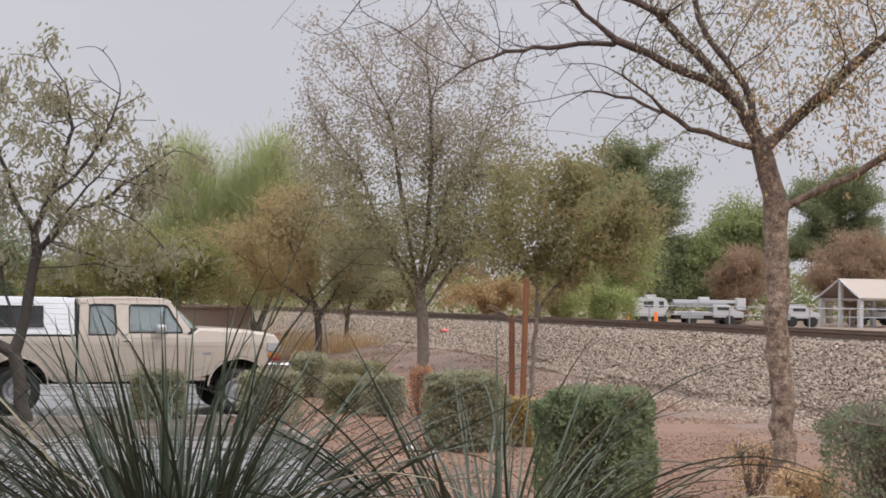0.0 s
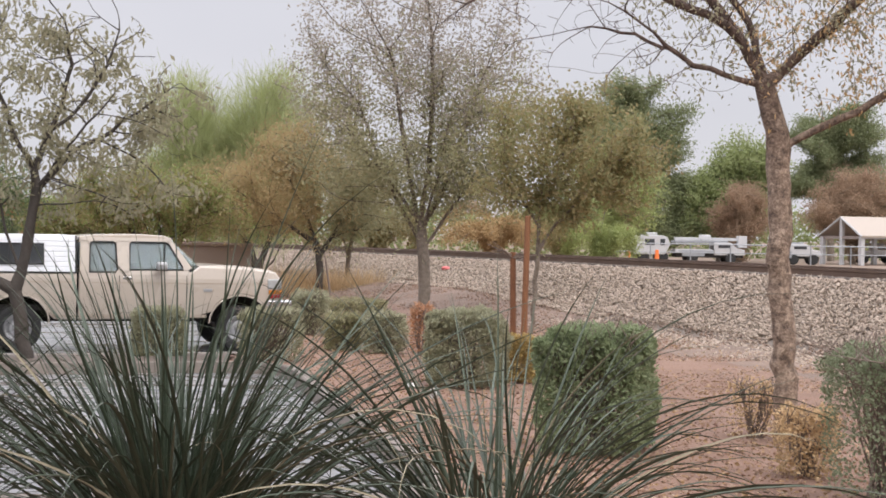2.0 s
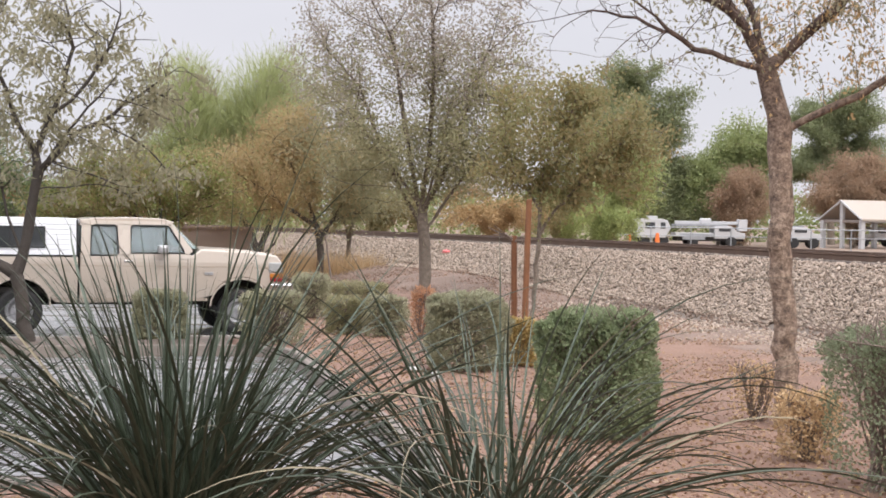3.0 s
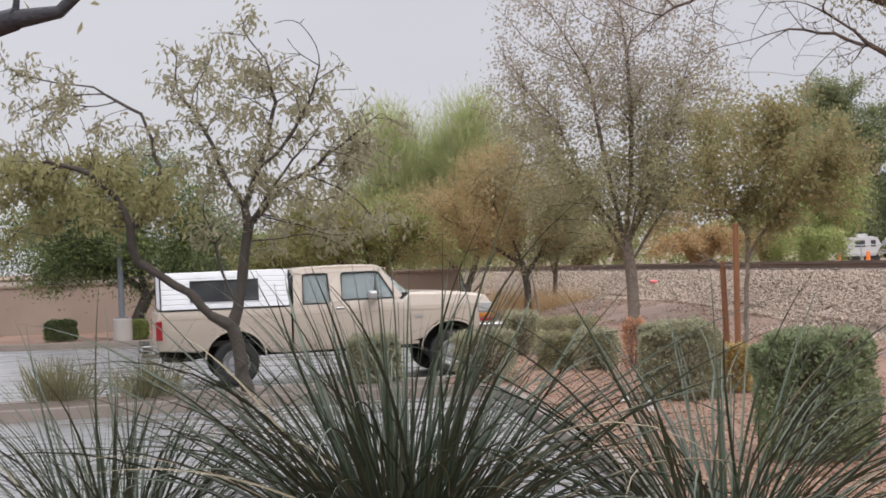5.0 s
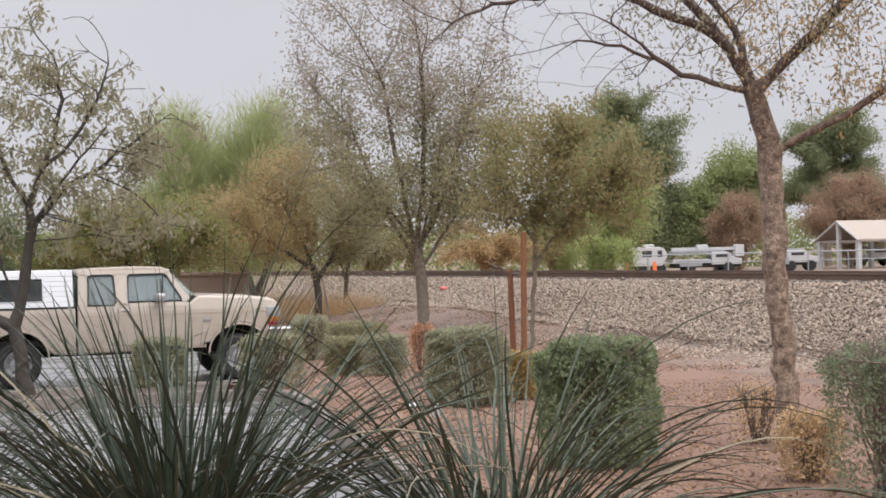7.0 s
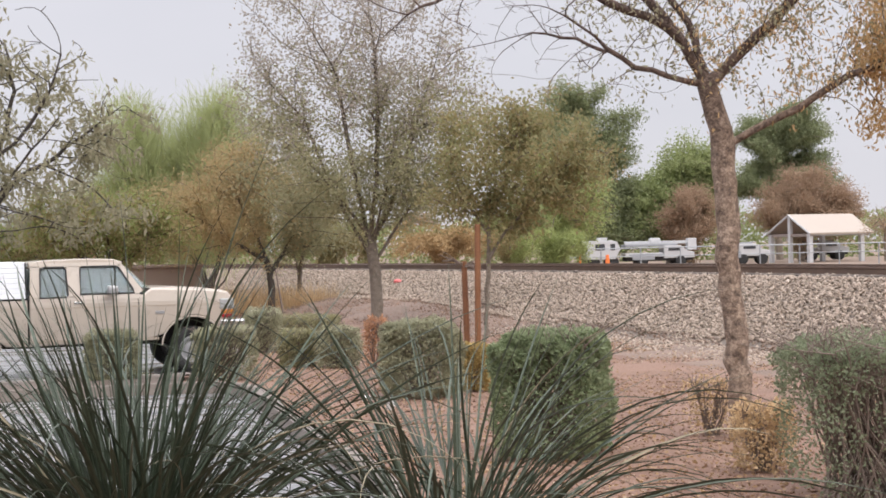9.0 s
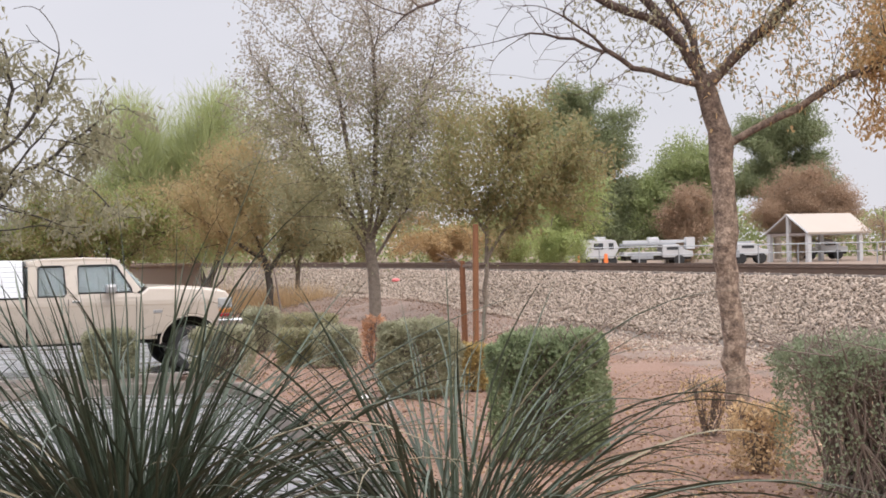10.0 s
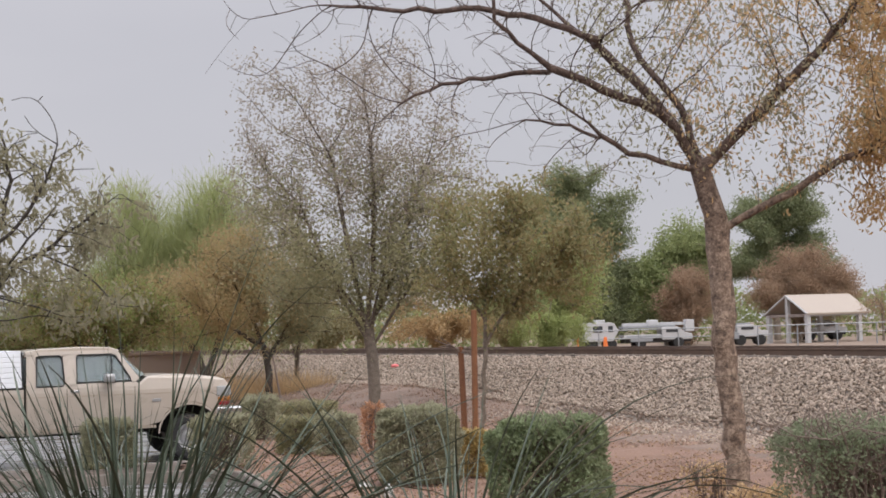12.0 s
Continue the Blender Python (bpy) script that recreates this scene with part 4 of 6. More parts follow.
        for k in range(4):
            bm.faces.new((aa[k], bb[k], bb[(k + 1) % 4], aa[(k + 1) % 4]))
        part("canopy_window", bm, M_DARKGLASS, can, "dark smoked sliding window")
        bm = bmesh.new()
        tube(bm, [(x, s * (cy(z) + 0.016), z) for x, z in out + out[:2]], 0.012, 6, cap=False)
        tube(bm, [(-0.01, s * (cy(1.27) + 0.018), 1.27), (-0.01, s * (cy(1.56) + 0.018), 1.56)], 0.01, 6)
        part("window_frame", bm, M_BLACK, can)
        bm = bmesh.new()
        box(bm, -1.03, 1.02, s * 0.955 - 0.012, s * 0.955 + 0.012, 1.14, 1.158)
        for x in (-1.0, 1.005):
            tube(bm, [(x, s * cy(cz0), cz0), (x, s * cy(cz1), cz1)], 0.014, 6)
        part("canopy_trim", bm, M_BLACK, can, "dark canopy edge trim")
    bm = bmesh.new()
    box(bm, -1.0, 1.0, -0.85, 0.85, 1.66, 1.69, 0.012)
    box(bm, -1.0, -0.97, -0.86, 0.86, 1.16, 1.67)
    box(bm, 0.97, 1.0, -0.86, 0.86, 1.16, 1.67)
    part("canopy_roof", bm, M_ALU, can)
    return top


build_truck()


# ---------------------------------------------------------------- trees
def about(Y, k, pts, rng=None, depth=0.0):
    """Limb points (x, z) at the depth Y, told from the base k = (x, y, z), with some sway in depth."""
    n = len(pts)
    return [(x - k[0], Y - k[1] + depth * i / max(1, n - 1), z - k[2]) for i, (x, z) in enumerate(pts)]


RB = (2.86, 15.4, 0.1)
rt = lambda pts, dep: about(15.4, RB, pts, depth=dep)
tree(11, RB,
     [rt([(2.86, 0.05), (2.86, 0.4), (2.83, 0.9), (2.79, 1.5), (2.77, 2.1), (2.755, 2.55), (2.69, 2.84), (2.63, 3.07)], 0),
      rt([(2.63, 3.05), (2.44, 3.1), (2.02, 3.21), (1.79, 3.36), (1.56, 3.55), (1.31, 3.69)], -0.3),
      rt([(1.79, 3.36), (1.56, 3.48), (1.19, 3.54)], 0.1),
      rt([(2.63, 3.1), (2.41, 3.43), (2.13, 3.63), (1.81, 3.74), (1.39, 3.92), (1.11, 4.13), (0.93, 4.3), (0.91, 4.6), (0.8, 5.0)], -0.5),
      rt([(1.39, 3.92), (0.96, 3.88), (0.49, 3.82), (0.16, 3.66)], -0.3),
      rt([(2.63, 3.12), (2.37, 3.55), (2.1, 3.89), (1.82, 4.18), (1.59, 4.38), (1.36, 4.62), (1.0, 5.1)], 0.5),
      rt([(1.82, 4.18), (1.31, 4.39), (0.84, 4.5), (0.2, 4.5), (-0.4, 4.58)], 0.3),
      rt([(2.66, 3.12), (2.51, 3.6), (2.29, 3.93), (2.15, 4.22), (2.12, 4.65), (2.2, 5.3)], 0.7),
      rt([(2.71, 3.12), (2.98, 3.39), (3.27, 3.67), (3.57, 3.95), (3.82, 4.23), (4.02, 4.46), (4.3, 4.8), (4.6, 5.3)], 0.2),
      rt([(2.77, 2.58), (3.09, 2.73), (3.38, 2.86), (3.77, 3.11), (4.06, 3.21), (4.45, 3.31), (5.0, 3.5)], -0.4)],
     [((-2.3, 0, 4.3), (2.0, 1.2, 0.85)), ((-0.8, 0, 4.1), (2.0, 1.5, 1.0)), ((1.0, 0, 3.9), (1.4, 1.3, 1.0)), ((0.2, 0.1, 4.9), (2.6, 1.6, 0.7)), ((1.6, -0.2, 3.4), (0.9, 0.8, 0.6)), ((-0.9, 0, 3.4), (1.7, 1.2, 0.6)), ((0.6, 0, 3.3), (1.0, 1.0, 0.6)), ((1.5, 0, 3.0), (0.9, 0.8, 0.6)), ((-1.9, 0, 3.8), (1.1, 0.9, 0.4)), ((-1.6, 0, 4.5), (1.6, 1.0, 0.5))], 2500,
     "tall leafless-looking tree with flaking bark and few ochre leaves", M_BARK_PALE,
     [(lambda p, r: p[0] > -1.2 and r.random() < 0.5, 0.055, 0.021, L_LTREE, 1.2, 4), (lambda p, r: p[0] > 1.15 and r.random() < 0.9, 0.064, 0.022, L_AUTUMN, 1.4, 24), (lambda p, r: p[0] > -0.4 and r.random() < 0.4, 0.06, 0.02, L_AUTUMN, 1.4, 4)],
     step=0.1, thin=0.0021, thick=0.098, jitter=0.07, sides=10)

LB = (-5.12, 23.2, 0.1)
kz = 23.2 / 22.0
lt = lambda pts, dep: about(23.2, LB, [(x * kz, 1.79 + (z - 1.79) * kz) for x, z in pts], depth=dep)
tree(23, LB,
     [lt([(-4.86, 0.15), (-4.95, 0.63), (-5.04, 1.05), (-4.92, 1.45), (-4.86, 1.86), (-4.79, 2.26)], 0),
      lt([(-4.79, 2.26), (-4.85, 2.47), (-4.7, 2.87), (-4.55, 3.27), (-4.46, 3.74), (-4.58, 4.29)], 0.4),
      lt([(-4.79, 2.33), (-4.57, 2.52), (-4.29, 2.85), (-3.8, 3.4)], -0.4),
      lt([(-5.04, 0.98), (-5.28, 1.19), (-5.51, 1.47), (-5.85, 1.69), (-6.1, 1.87), (-6.15, 2.04), (-6.14, 2.31), (-6.3, 2.66), (-6.57, 2.94), (-7.06, 3.1)], -0.6),
      lt([(-6.14, 2.31), (-5.87, 2.98), (-6.13, 3.68), (-6.75, 4.05)], 0.4),
      lt([(-4.79, 2.3), (-4.4, 2.7), (-3.95, 2.95), (-3.45, 3.35)], 0.3),
      lt([(-4.85, 2.45), (-5.1, 2.9), (-5.3, 3.4), (-5.65, 3.95)], 0.2),
      lt([(-4.72, 2.85), (-4.3, 3.2), (-3.95, 3.7), (-3.8, 4.1)], -0.3),
      lt([(-5.08, 1.18), (-5.17, 1.73), (-5.28, 2.21), (-5.41, 2.42)], 0.3)],
     [((0.4, 0, 3.3), (1.5, 1.2, 1.0)), ((-0.4, 0, 3.9), (0.9, 0.8, 0.7)), ((0.3, 0, 4.3), (0.9, 0.7, 0.55)), ((0.35, 0, 4.75), (0.35, 0.4, 0.3)), ((-0.8, 0, 4.45), (0.4, 0.5, 0.25)), ((-1.3, 0, 2.7), (1.1, 1.0, 0.55)), ((-2.3, 0, 3.2), (1.0, 0.9, 0.9)), ((-2.6, 0, 4.1), (0.6, 0.6, 0.5)), ((-3.0, 0, 2.5), (0.8, 0.8, 0.6)), ((1.2, 0, 2.6), (0.7, 0.8, 0.6)), ((1.2, 0, 3.6), (0.55, 0.7, 0.5)), ((-0.2, 0, 2.4), (1.0, 0.9, 0.5)), ((-1.9, 0, 2.75), (1.3, 1.0, 0.5)), ((-3.2, 0, 2.9), (1.0, 1.0, 0.6)), ((1.0, 0, 2.15), (1.2, 0.9, 0.4)), ((1.7, 0, 3.2), (0.6, 0.7, 0.5))], 620,
     "small multi-trunk tree with drooping olive leaves on a kerbed island", M_BARK_DARK,
     [(lambda p, r: not (p[0] < -0.7 and p[2] < 3.1) and r.random() < 0.52, 0.11, 0.034, L_LTREE, 1.0, 13), (lambda p, r: p[0] < -0.7 and p[2] < 3.15 and r.random() < 0.8, 0.1, 0.036, L_OLIVEGOLD, 0.9, 18)],
     step=0.14, thin=0.0055, thick=0.088, sides=9, jitter=0.075, back=0, fine=1.0)

# large silvery tree beside the bank
GB = (-0.39, 38.5, 0.1)
tree(31, GB,
     [[(0, 0, 0), (0.03, 0, 0.6), (0.0, 0, 1.3), (-0.08, 0, 2.0), (-0.1, 0, 2.5)],
      [(-0.08, 0, 1.75), (-0.6, 0.1, 2.6), (-1.15, 0.2, 3.8), (-1.6, 0.3, 5.0)], [(-0.1, 0, 2.0), (-0.35, 0.3, 3.2), (-0.6, 0.4, 4.6), (-0.8, 0.4, 6.0)],
      [(-0.1, 0, 2.2), (0.1, -0.2, 3.6), (0.15, -0.3, 5.2), (0.1, -0.3, 6.6)], [(-0.05, 0, 1.9), (0.45, 0.2, 3.0), (0.9, 0.2, 4.4), (1.3, 0.2, 5.6)], [(0.0, 0, 1.6), (0.6, -0.2, 2.5), (1.3, -0.3, 3.4)],
      [(-0.1, 0, 2.1), (-0.7, -0.2, 3.0), (-1.5, -0.3, 4.0)], [(-0.05, 0, 2.1), (0.3, -0.3, 3.2), (0.55, -0.5, 4.6)]],
     [((-0.2, 0, 3.4), (2.2, 1.7, 1.3)), ((-0.6, 0, 5.2), (3.1, 2.2, 1.9)), ((-1.8, 0, 7.1), (1.6, 1.5, 1.8)), ((0.4, 0, 7.3), (2.1, 1.6, 1.8)), ((1.6, 0, 4.9), (1.8, 1.6, 1.7)), ((-1.6, 0, 3.6), (1.6, 1.3, 1.0)), ((1.2, 0, 3.2), (1.5, 1.3, 0.9))], 1150,
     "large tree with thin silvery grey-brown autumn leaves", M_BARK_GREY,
     [(lambda p, r: p[2] > 4.9 + r.normal() * 1.0, 0.1, 0.047, L_SILVER, 0.3, 11), (lambda p, r: p[2] <= 5.4 + r.normal() * 1.0, 0.1, 0.048, L_DULLGREEN, 0.3, 18)],
     step=0.3, thin=0.006, thick=0.15, jitter=0.17, size=0.875)

# young staked tree
SB = (1.06, 22.4, 0.1)
tree(37, SB,
     [[(0, 0, 0), (0.03, 0, 0.8), (0.08, 0, 1.5), (0.1, 0, 2.0), (0.15, 0, 2.6)], [(0.08, 0, 1.5), (0.3, 0, 1.85), (0.65, 0, 2.25), (1.1, 0, 2.7)], [(0.1, 0, 1.8), (-0.15, 0.1, 2.2), (-0.4, 0.1, 2.7)], [(0.12, 0, 2.0), (0.35, -0.1, 2.6), (0.5, -0.1, 3.2)]],
     [((0.3, 0, 2.7), (1.0, 0.8, 0.72)), ((1.1, 0, 2.75), (0.72, 0.6, 0.62)), ((0.1, 0, 3.2), (0.7, 0.6, 0.36)), ((1.35, 0, 2.3), (0.42, 0.5, 0.4)), ((-0.4, 0, 2.35), (0.5, 0.5, 0.45)), ((0.6, 0, 2.15), (0.75, 0.6, 0.32)), ((0.75, 0, 3.35), (0.45, 0.4, 0.25))], 520,
     "young staked tree with olive and brown leaves", M_BARK,
     [(share(0.6), 0.055, 0.026, L_OLIVE, 0.7, 13), (share(0.55), 0.055, 0.026, L_STAKED, 0.7, 11)], step=0.13, thin=0.003, thick=0.03, jitter=0.075, fine=1.05)

# rusty olive tree and its neighbour
tree(41, (-3.16, 48.0, 0.1),
     [[(0, 0, 0), (0.02, 0, 0.7), (-0.1, 0, 1.4), (-0.4, 0, 2.2), (-0.8, 0, 3.0)], [(-0.03, 0, 1.1), (0.5, 0.1, 1.9), (1.0, 0.1, 2.9)], [(-0.1, 0, 1.4), (-0.9, -0.2, 1.9), (-1.6, -0.2, 2.4)]],
     [((-0.5, 0, 3.0), (2.2, 1.5, 1.3)), ((-2.0, 0, 2.5), (1.5, 1.1, 1.1)), ((0.6, 0, 3.5), (1.4, 1.2, 1.0)), ((1.2, 0, 2.4), (1.1, 1.0, 0.9)), ((-0.7, 0, 4.0), (1.3, 1.0, 0.8))], 560,
     "spreading tree with rusty brown and olive leaves", M_BARK_DARK,
     [(lambda p, r: p[0] < 0.3 + r.normal() * 0.7, 0.085, 0.036, L_RUSTY, 0.2, 30), (lambda p, r: p[0] >= 0.0 + r.normal() * 0.7, 0.085, 0.036, L_DULLGREEN, 0.2, 30)], step=0.28, thin=0.006, thick=0.1, jitter=0.16)
tree(43, (-2.55, 49.5, 0.3),
     [[(0, 0, -0.2), (0.05, 0, 0.8), (0.2, 0, 1.6), (0.4, 0, 2.4)], [(0.05, 0, 0.7), (-0.15, 0, 1.5), (-0.2, 0, 2.2)]],
     [((0.2, 0, 2.6), (0.9, 0.8, 0.9)), ((0.7, 0, 2.0), (0.6, 0.6, 0.5))], 120, "slender tree with dull green leaves", M_BARK,
     [(every, 0.1, 0.045, L_DULLGREEN, 0.2, 22)], step=0.28, thin=0.006, thick=0.07, jitter=0.15)

# palo verde: upright green sprays
def palo_verde():
    rng = np.random.default_rng(47)
    top = thing("palo_verde", Matrix.Translation((-5.4, 54.0, 0.05)), "feathery bright green palo verde tree", "tree")
    limbs = [[(0, 0, 0), (0.05, 0, 0.6), (-0.2, 0, 1.3), (-0.9, 0, 2.2), (-1.8, 0, 3.2)], [(0.0, 0, 0.5), (0.3, 0, 1.3), (0.6, 0, 2.3), (0.6, 0, 3.4)], [(0.05, 0, 0.4), (0.5, 0.2, 0.9), (0.9, 0.2, 1.7), (1.4, 0.2, 2.6)]]
    blobs = [((-2.05, 0, 4.85), (1.25, 1.2, 1.55)), ((0.4, 0, 4.75), (1.35, 1.2, 1.6)), ((-0.9, 0, 2.8), (1.9, 1.3, 1.1)), ((-2.9, 0, 3.2), (0.9, 0.9, 1.0)), ((1.1, 0, 3.3), (0.8, 0.9, 0.9)), ((-0.85, 0, 4.0), (1.4, 1.0, 0.9))]
    P, par, rad, tips = grow(rng, limbs, blobs, 850, 0.3, 0.006, 0.48, 0.17)
    piece("trunk", wood_mesh("trunk", P, par, rad, M_BARK_DARK), top)
    at = scatter(rng, P, tips, par, 64, 0.26, 3)
    aim = np.stack([(at[:, 0] - np.where(at[:, 0] < -0.85, -2.05, 0.4)) * 0.75, at[:, 1] * 0.4, np.full(len(at), 1.5)], 1)
    piece("crown", leaves_mesh("crown", rng, at, 0.42, 0.017, L_PALO, 0, aim, 0.6, 0.1), top)


palo_verde()

tree(53, (-7.1, 46.0, 0.1),
     [[(0, 0, 0), (0.05, 0, 0.7), (0.15, 0, 1.3), (0.1, 0, 1.9)], [(0.15, 0, 1.2), (0.8, 0, 1.7), (1.3, 0, 2.2)], [(0.1, 0, 1.2), (-0.7, 0, 1.7), (-1.4, 0, 2.3)]],
     [((0.0, 0, 2.6), (1.8, 1.3, 1.0)), ((-1.2, 0, 2.6), (1.2, 1.0, 0.9)), ((1.3, 0, 2.3), (1.1, 1.0, 0.85))], 380, "low mesquite tree with olive green leaves", M_BARK_DARK,
     [(share(0.6), 0.1, 0.042, L_OLIVE, 0.3, 22), (share(0.5), 0.1, 0.042, L_MESQ, 0.3, 22)], step=0.26, thin=0.006, thick=0.1, jitter=0.15)
tree(59, (-12.3, 43.2, 0.1),
     [[(0, 0, 0), (0.15, 0, 0.5), (0.4, 0, 1.0), (0.2, 0, 1.9), (0.0, 0, 2.6)], [(0.3, 0, 0.8), (1.0, 0, 1.5), (1.6, 0, 2.2)], [(0.3, 0, 1.2), (-0.7, 0, 1.9), (-1.5, 0, 2.5)]],
     [((0.2, 0, 2.8), (2.3, 1.6, 1.3)), ((-1.8, 0, 2.3), (1.7, 1.4, 1.2)), ((1.8, 0, 2.1), (1.4, 1.2, 1.0)), ((0.3, 0, 3.9), (1.3, 1.2, 0.8))], 430, "broad dark green mesquite tree before a wall", M_BARK_DARK,
     [(every, 0.1, 0.042, L_SHADY, 0.5, 46), (share(0.3), 0.1, 0.042, L_MESQ, 0.3, 30)], step=0.28, thin=0.006, thick=0.14, jitter=0.18)
tree(61, (-9.6, 49.5, 0.1),
     [[(0, 0, -0.1), (0.05, 0, 0.8), (0.0, 0, 1.6), (-0.1, 0, 2.3)], [(0.0, 0, 1.2), (0.7, 0, 1.9), (1.2, 0, 2.4)]],
     [((0.1, 0, 2.6), (2.0, 1.3, 1.05)), ((1.3, 0, 2.6), (1.2, 1.0, 0.95)), ((-1.2, 0, 2.5), (1.2, 1.0, 0.9))], 340, "mesquite tree with dull olive leaves", M_BARK_DARK,
     [(share(0.5), 0.11, 0.045, L_OLIVE, 0.3, 24), (share(0.6), 0.11, 0.045, L_MESQ, 0.3, 22)], step=0.28, thin=0.006, thick=0.1, jitter=0.16, size=0.8)

# tree close to the camera, with one low bough
tree(67, (-3.6, 7.4, 0.1),
     [[(0, 0, 0), (0.02, 0, 1.0), (0.05, 0, 2.0), (0.1, 0, 2.7), (0.3, 0, 3.4)], [(0.1, 0, 2.3), (0.6, -0.2, 2.62), (1.15, -0.4, 2.68), (1.33, -0.4, 2.7), (1.42, -0.4, 2.78), (1.6, -0.4, 3.0)]],
     [((1.9, -0.4, 3.15), (0.6, 0.4, 0.3)), ((0.9, -0.4, 3.2), (0.7, 0.6, 0.4))], 26, "dark-barked tree whose bough overhangs the planting bed", M_BOUGH,
     [(share(0.8), 0.07, 0.022, L_DULLGREEN, 1.5, 2)], step=0.12, thin=0.0035, thick=0.09, jitter=0.05)

# across the railway
def far_tree(seed, base, blobs, n, label, leaf, length, width, per, height, category="tree", bark=M_BARK, thick=0.3, jitter=0.5):
    rng = np.random.default_rng(seed)
    return tree(seed, base, [[(0, 0, -0.6), (0.05 * height * rng.normal() * 0.3, 0, height * 0.25), (0, 0, height * 0.5), (0, 0, height * 0.8)]], blobs, n, label, bark,
                [(every, length, width, leaf, 0.2, per)], step=0.8, thin=0.02, thick=thick, jitter=jitter * 0.8, category=category, sides=5)


def clumps(seed, outline, n, size, flat=0.6):
    """Puffs of foliage strewn over a few large ellipsoids, so that a far crown shows rounded masses with gaps."""
    rng = np.random.default_rng(seed)
    at = in_blobs(rng, outline, n)
    return [(tuple(p), (size * k, size * k * 0.9, size * k * flat)) for p, k in zip(at, rng.uniform(0.65, 1.35, n))]


far_tree(71, (15.6, 150, 0), clumps(171, [((-1.2, 0, 5), (4.6, 3, 3.4)), ((-1.4, 0, 9), (4.6, 3, 2.6)), ((-0.9, 0, 13.2), (2.8, 2.2, 1.7)), ((2.4, 0, 12.0), (1.4, 1.4, 1.0)), ((3.4, 0, 8.8), (1.5, 1.5, 1.5)), ((3.0, 0, 5.0), (2.0, 1.6, 2.2)), ((3.6, 0, 2.6), (2.4, 1.6, 2.0)), ((-4.4, 0, 11.0), (1.6, 1.5, 1.6))], 150, 1.25, 0.7), 1600, "tall dark green pine beyond the railway", L_PINE, 0.28, 0.1, 46, 15, thick=0.35, jitter=0.42)
far_tree(73, (34.4, 165, 0), clumps(173, [((0.5, 0, 9.5), (3.6, 3, 1.0)), ((2.4, 0, 13.0), (1.7, 1.6, 0.9)), ((4.0, 0, 11.0), (1.4, 1.4, 0.7)), ((2.6, 0, 7.4), (2.8, 2.5, 1.3)), ((-2.6, 0, 7.0), (3.0, 2.5, 1.5)), ((-2.0, 0, 11.4), (1.8, 1.6, 0.9)), ((1.2, 0, 11.6), (2.6, 2.0, 1.5)), ((3.4, 0, 9.2), (2.0, 1.8, 1.2))], 100, 1.2, 0.55), 1100, "tall layered pine beyond a picnic shelter", L_PINE, 0.28, 0.1, 46, 13, thick=0.35, jitter=0.38)
far_tree(79, (22.5, 152, 0), clumps(179, [((0, 0, 5.2), (4.2, 3.5, 3.0)), ((2.2, 0, 7.6), (2.4, 2.4, 1.9)), ((-3.0, 0, 4.2), (2.4, 2.3, 2.4))], 90, 1.5, 0.8), 950, "rounded broad-leaved green tree", L_BROAD, 0.27, 0.15, 34, 9, jitter=0.42)
far_tree(83, (23.4, 147, 0), [((0, 0, 3.6), (2.6, 2.4, 2.2)), ((0.6, 0, 5.0), (1.7, 1.6, 1.2))], 200, "rounded red-brown leaved tree beyond the railway", L_RUST, 0.17, 0.1, 90, 6, jitter=0.42)
far_tree(89, (33.0, 150, 0), [((0, 0, 4.3), (4.6, 3.4, 2.6)), ((0.5, 0, 6.4), (2.9, 2.6, 1.5)), ((3.6, 0, 4.6), (2.2, 2, 1.7))], 340, "wide red-brown autumn tree", L_RUST, 0.17, 0.1, 92, 7, jitter=0.45)
far_tree(97, (36.9, 139, 0), [((0, 0, 3.0), (1.6, 1.3, 1.5)), ((-0.8, 0, 2.2), (1.1, 1.0, 1.0))], 150, "thin brown nearly leafless tree beside a shelter", L_RUST, 0.14, 0.06, 7, 5, thick=0.1, jitter=0.3)
far_tree(101, (2.1, 76, 0), [((0, 0, 1.9), (2.2, 1.6, 1.0)), ((-1.2, 0, 1.7), (1.4, 1.3, 0.8)), ((1.2, 0, 2.2), (1.1, 1.1, 0.75))], 240, "orange-brown bush beyond the railway", L_ORANGE, 0.1, 0.05, 66, 2.4, "bush", thick=0.06, jitter=0.2)
far_tree(103, (5.0, 78, 0), [((0, 0, 1.7), (1.5, 1.3, 0.9))], 120, "olive bush beyond the railway", L_OLIVE, 0.1, 0.05, 66, 2.2, "bush", thick=0.06, jitter=0.2)
far_tree(107, (6.5, 77, 0), [((0, 0, 1.6), (1.5, 1.3, 0.9)), ((0.3, 0, 2.2), (0.9, 0.9, 0.6))], 180, "soft light green bush beyond the railway", L_BRIGHT, 0.1, 0.05, 66, 2.6, "bush", thick=0.06, jitter=0.2)
far_tree(109, (7.6, 84, 0), [((0, 0, 4.4), (1.8, 1.6, 1.5)), ((-0.6, 0, 5.4), (1.2, 1.2, 0.9)), ((1.2, 0, 3.0), (1.4, 1.4, 1.2))], 260, "yellow-green leafed tree beyond the railway", L_BRIGHT, 0.12, 0.06, 46, 5, thick=0.14, jitter=0.28)
far_tree(113, (8.0, 96, 0), [((0, 0, 3.2), (2.8, 2.2, 2.0)), ((1.5, 0, 4.6), (2.0, 1.8, 1.4)), ((-2.6, 0, 2.4), (1.8, 1.6, 1.3))], 320, "dense green tree beyond the railway", L_BROAD, 0.22, 0.12, 32, 5, thick=0.18, jitter=0.3)
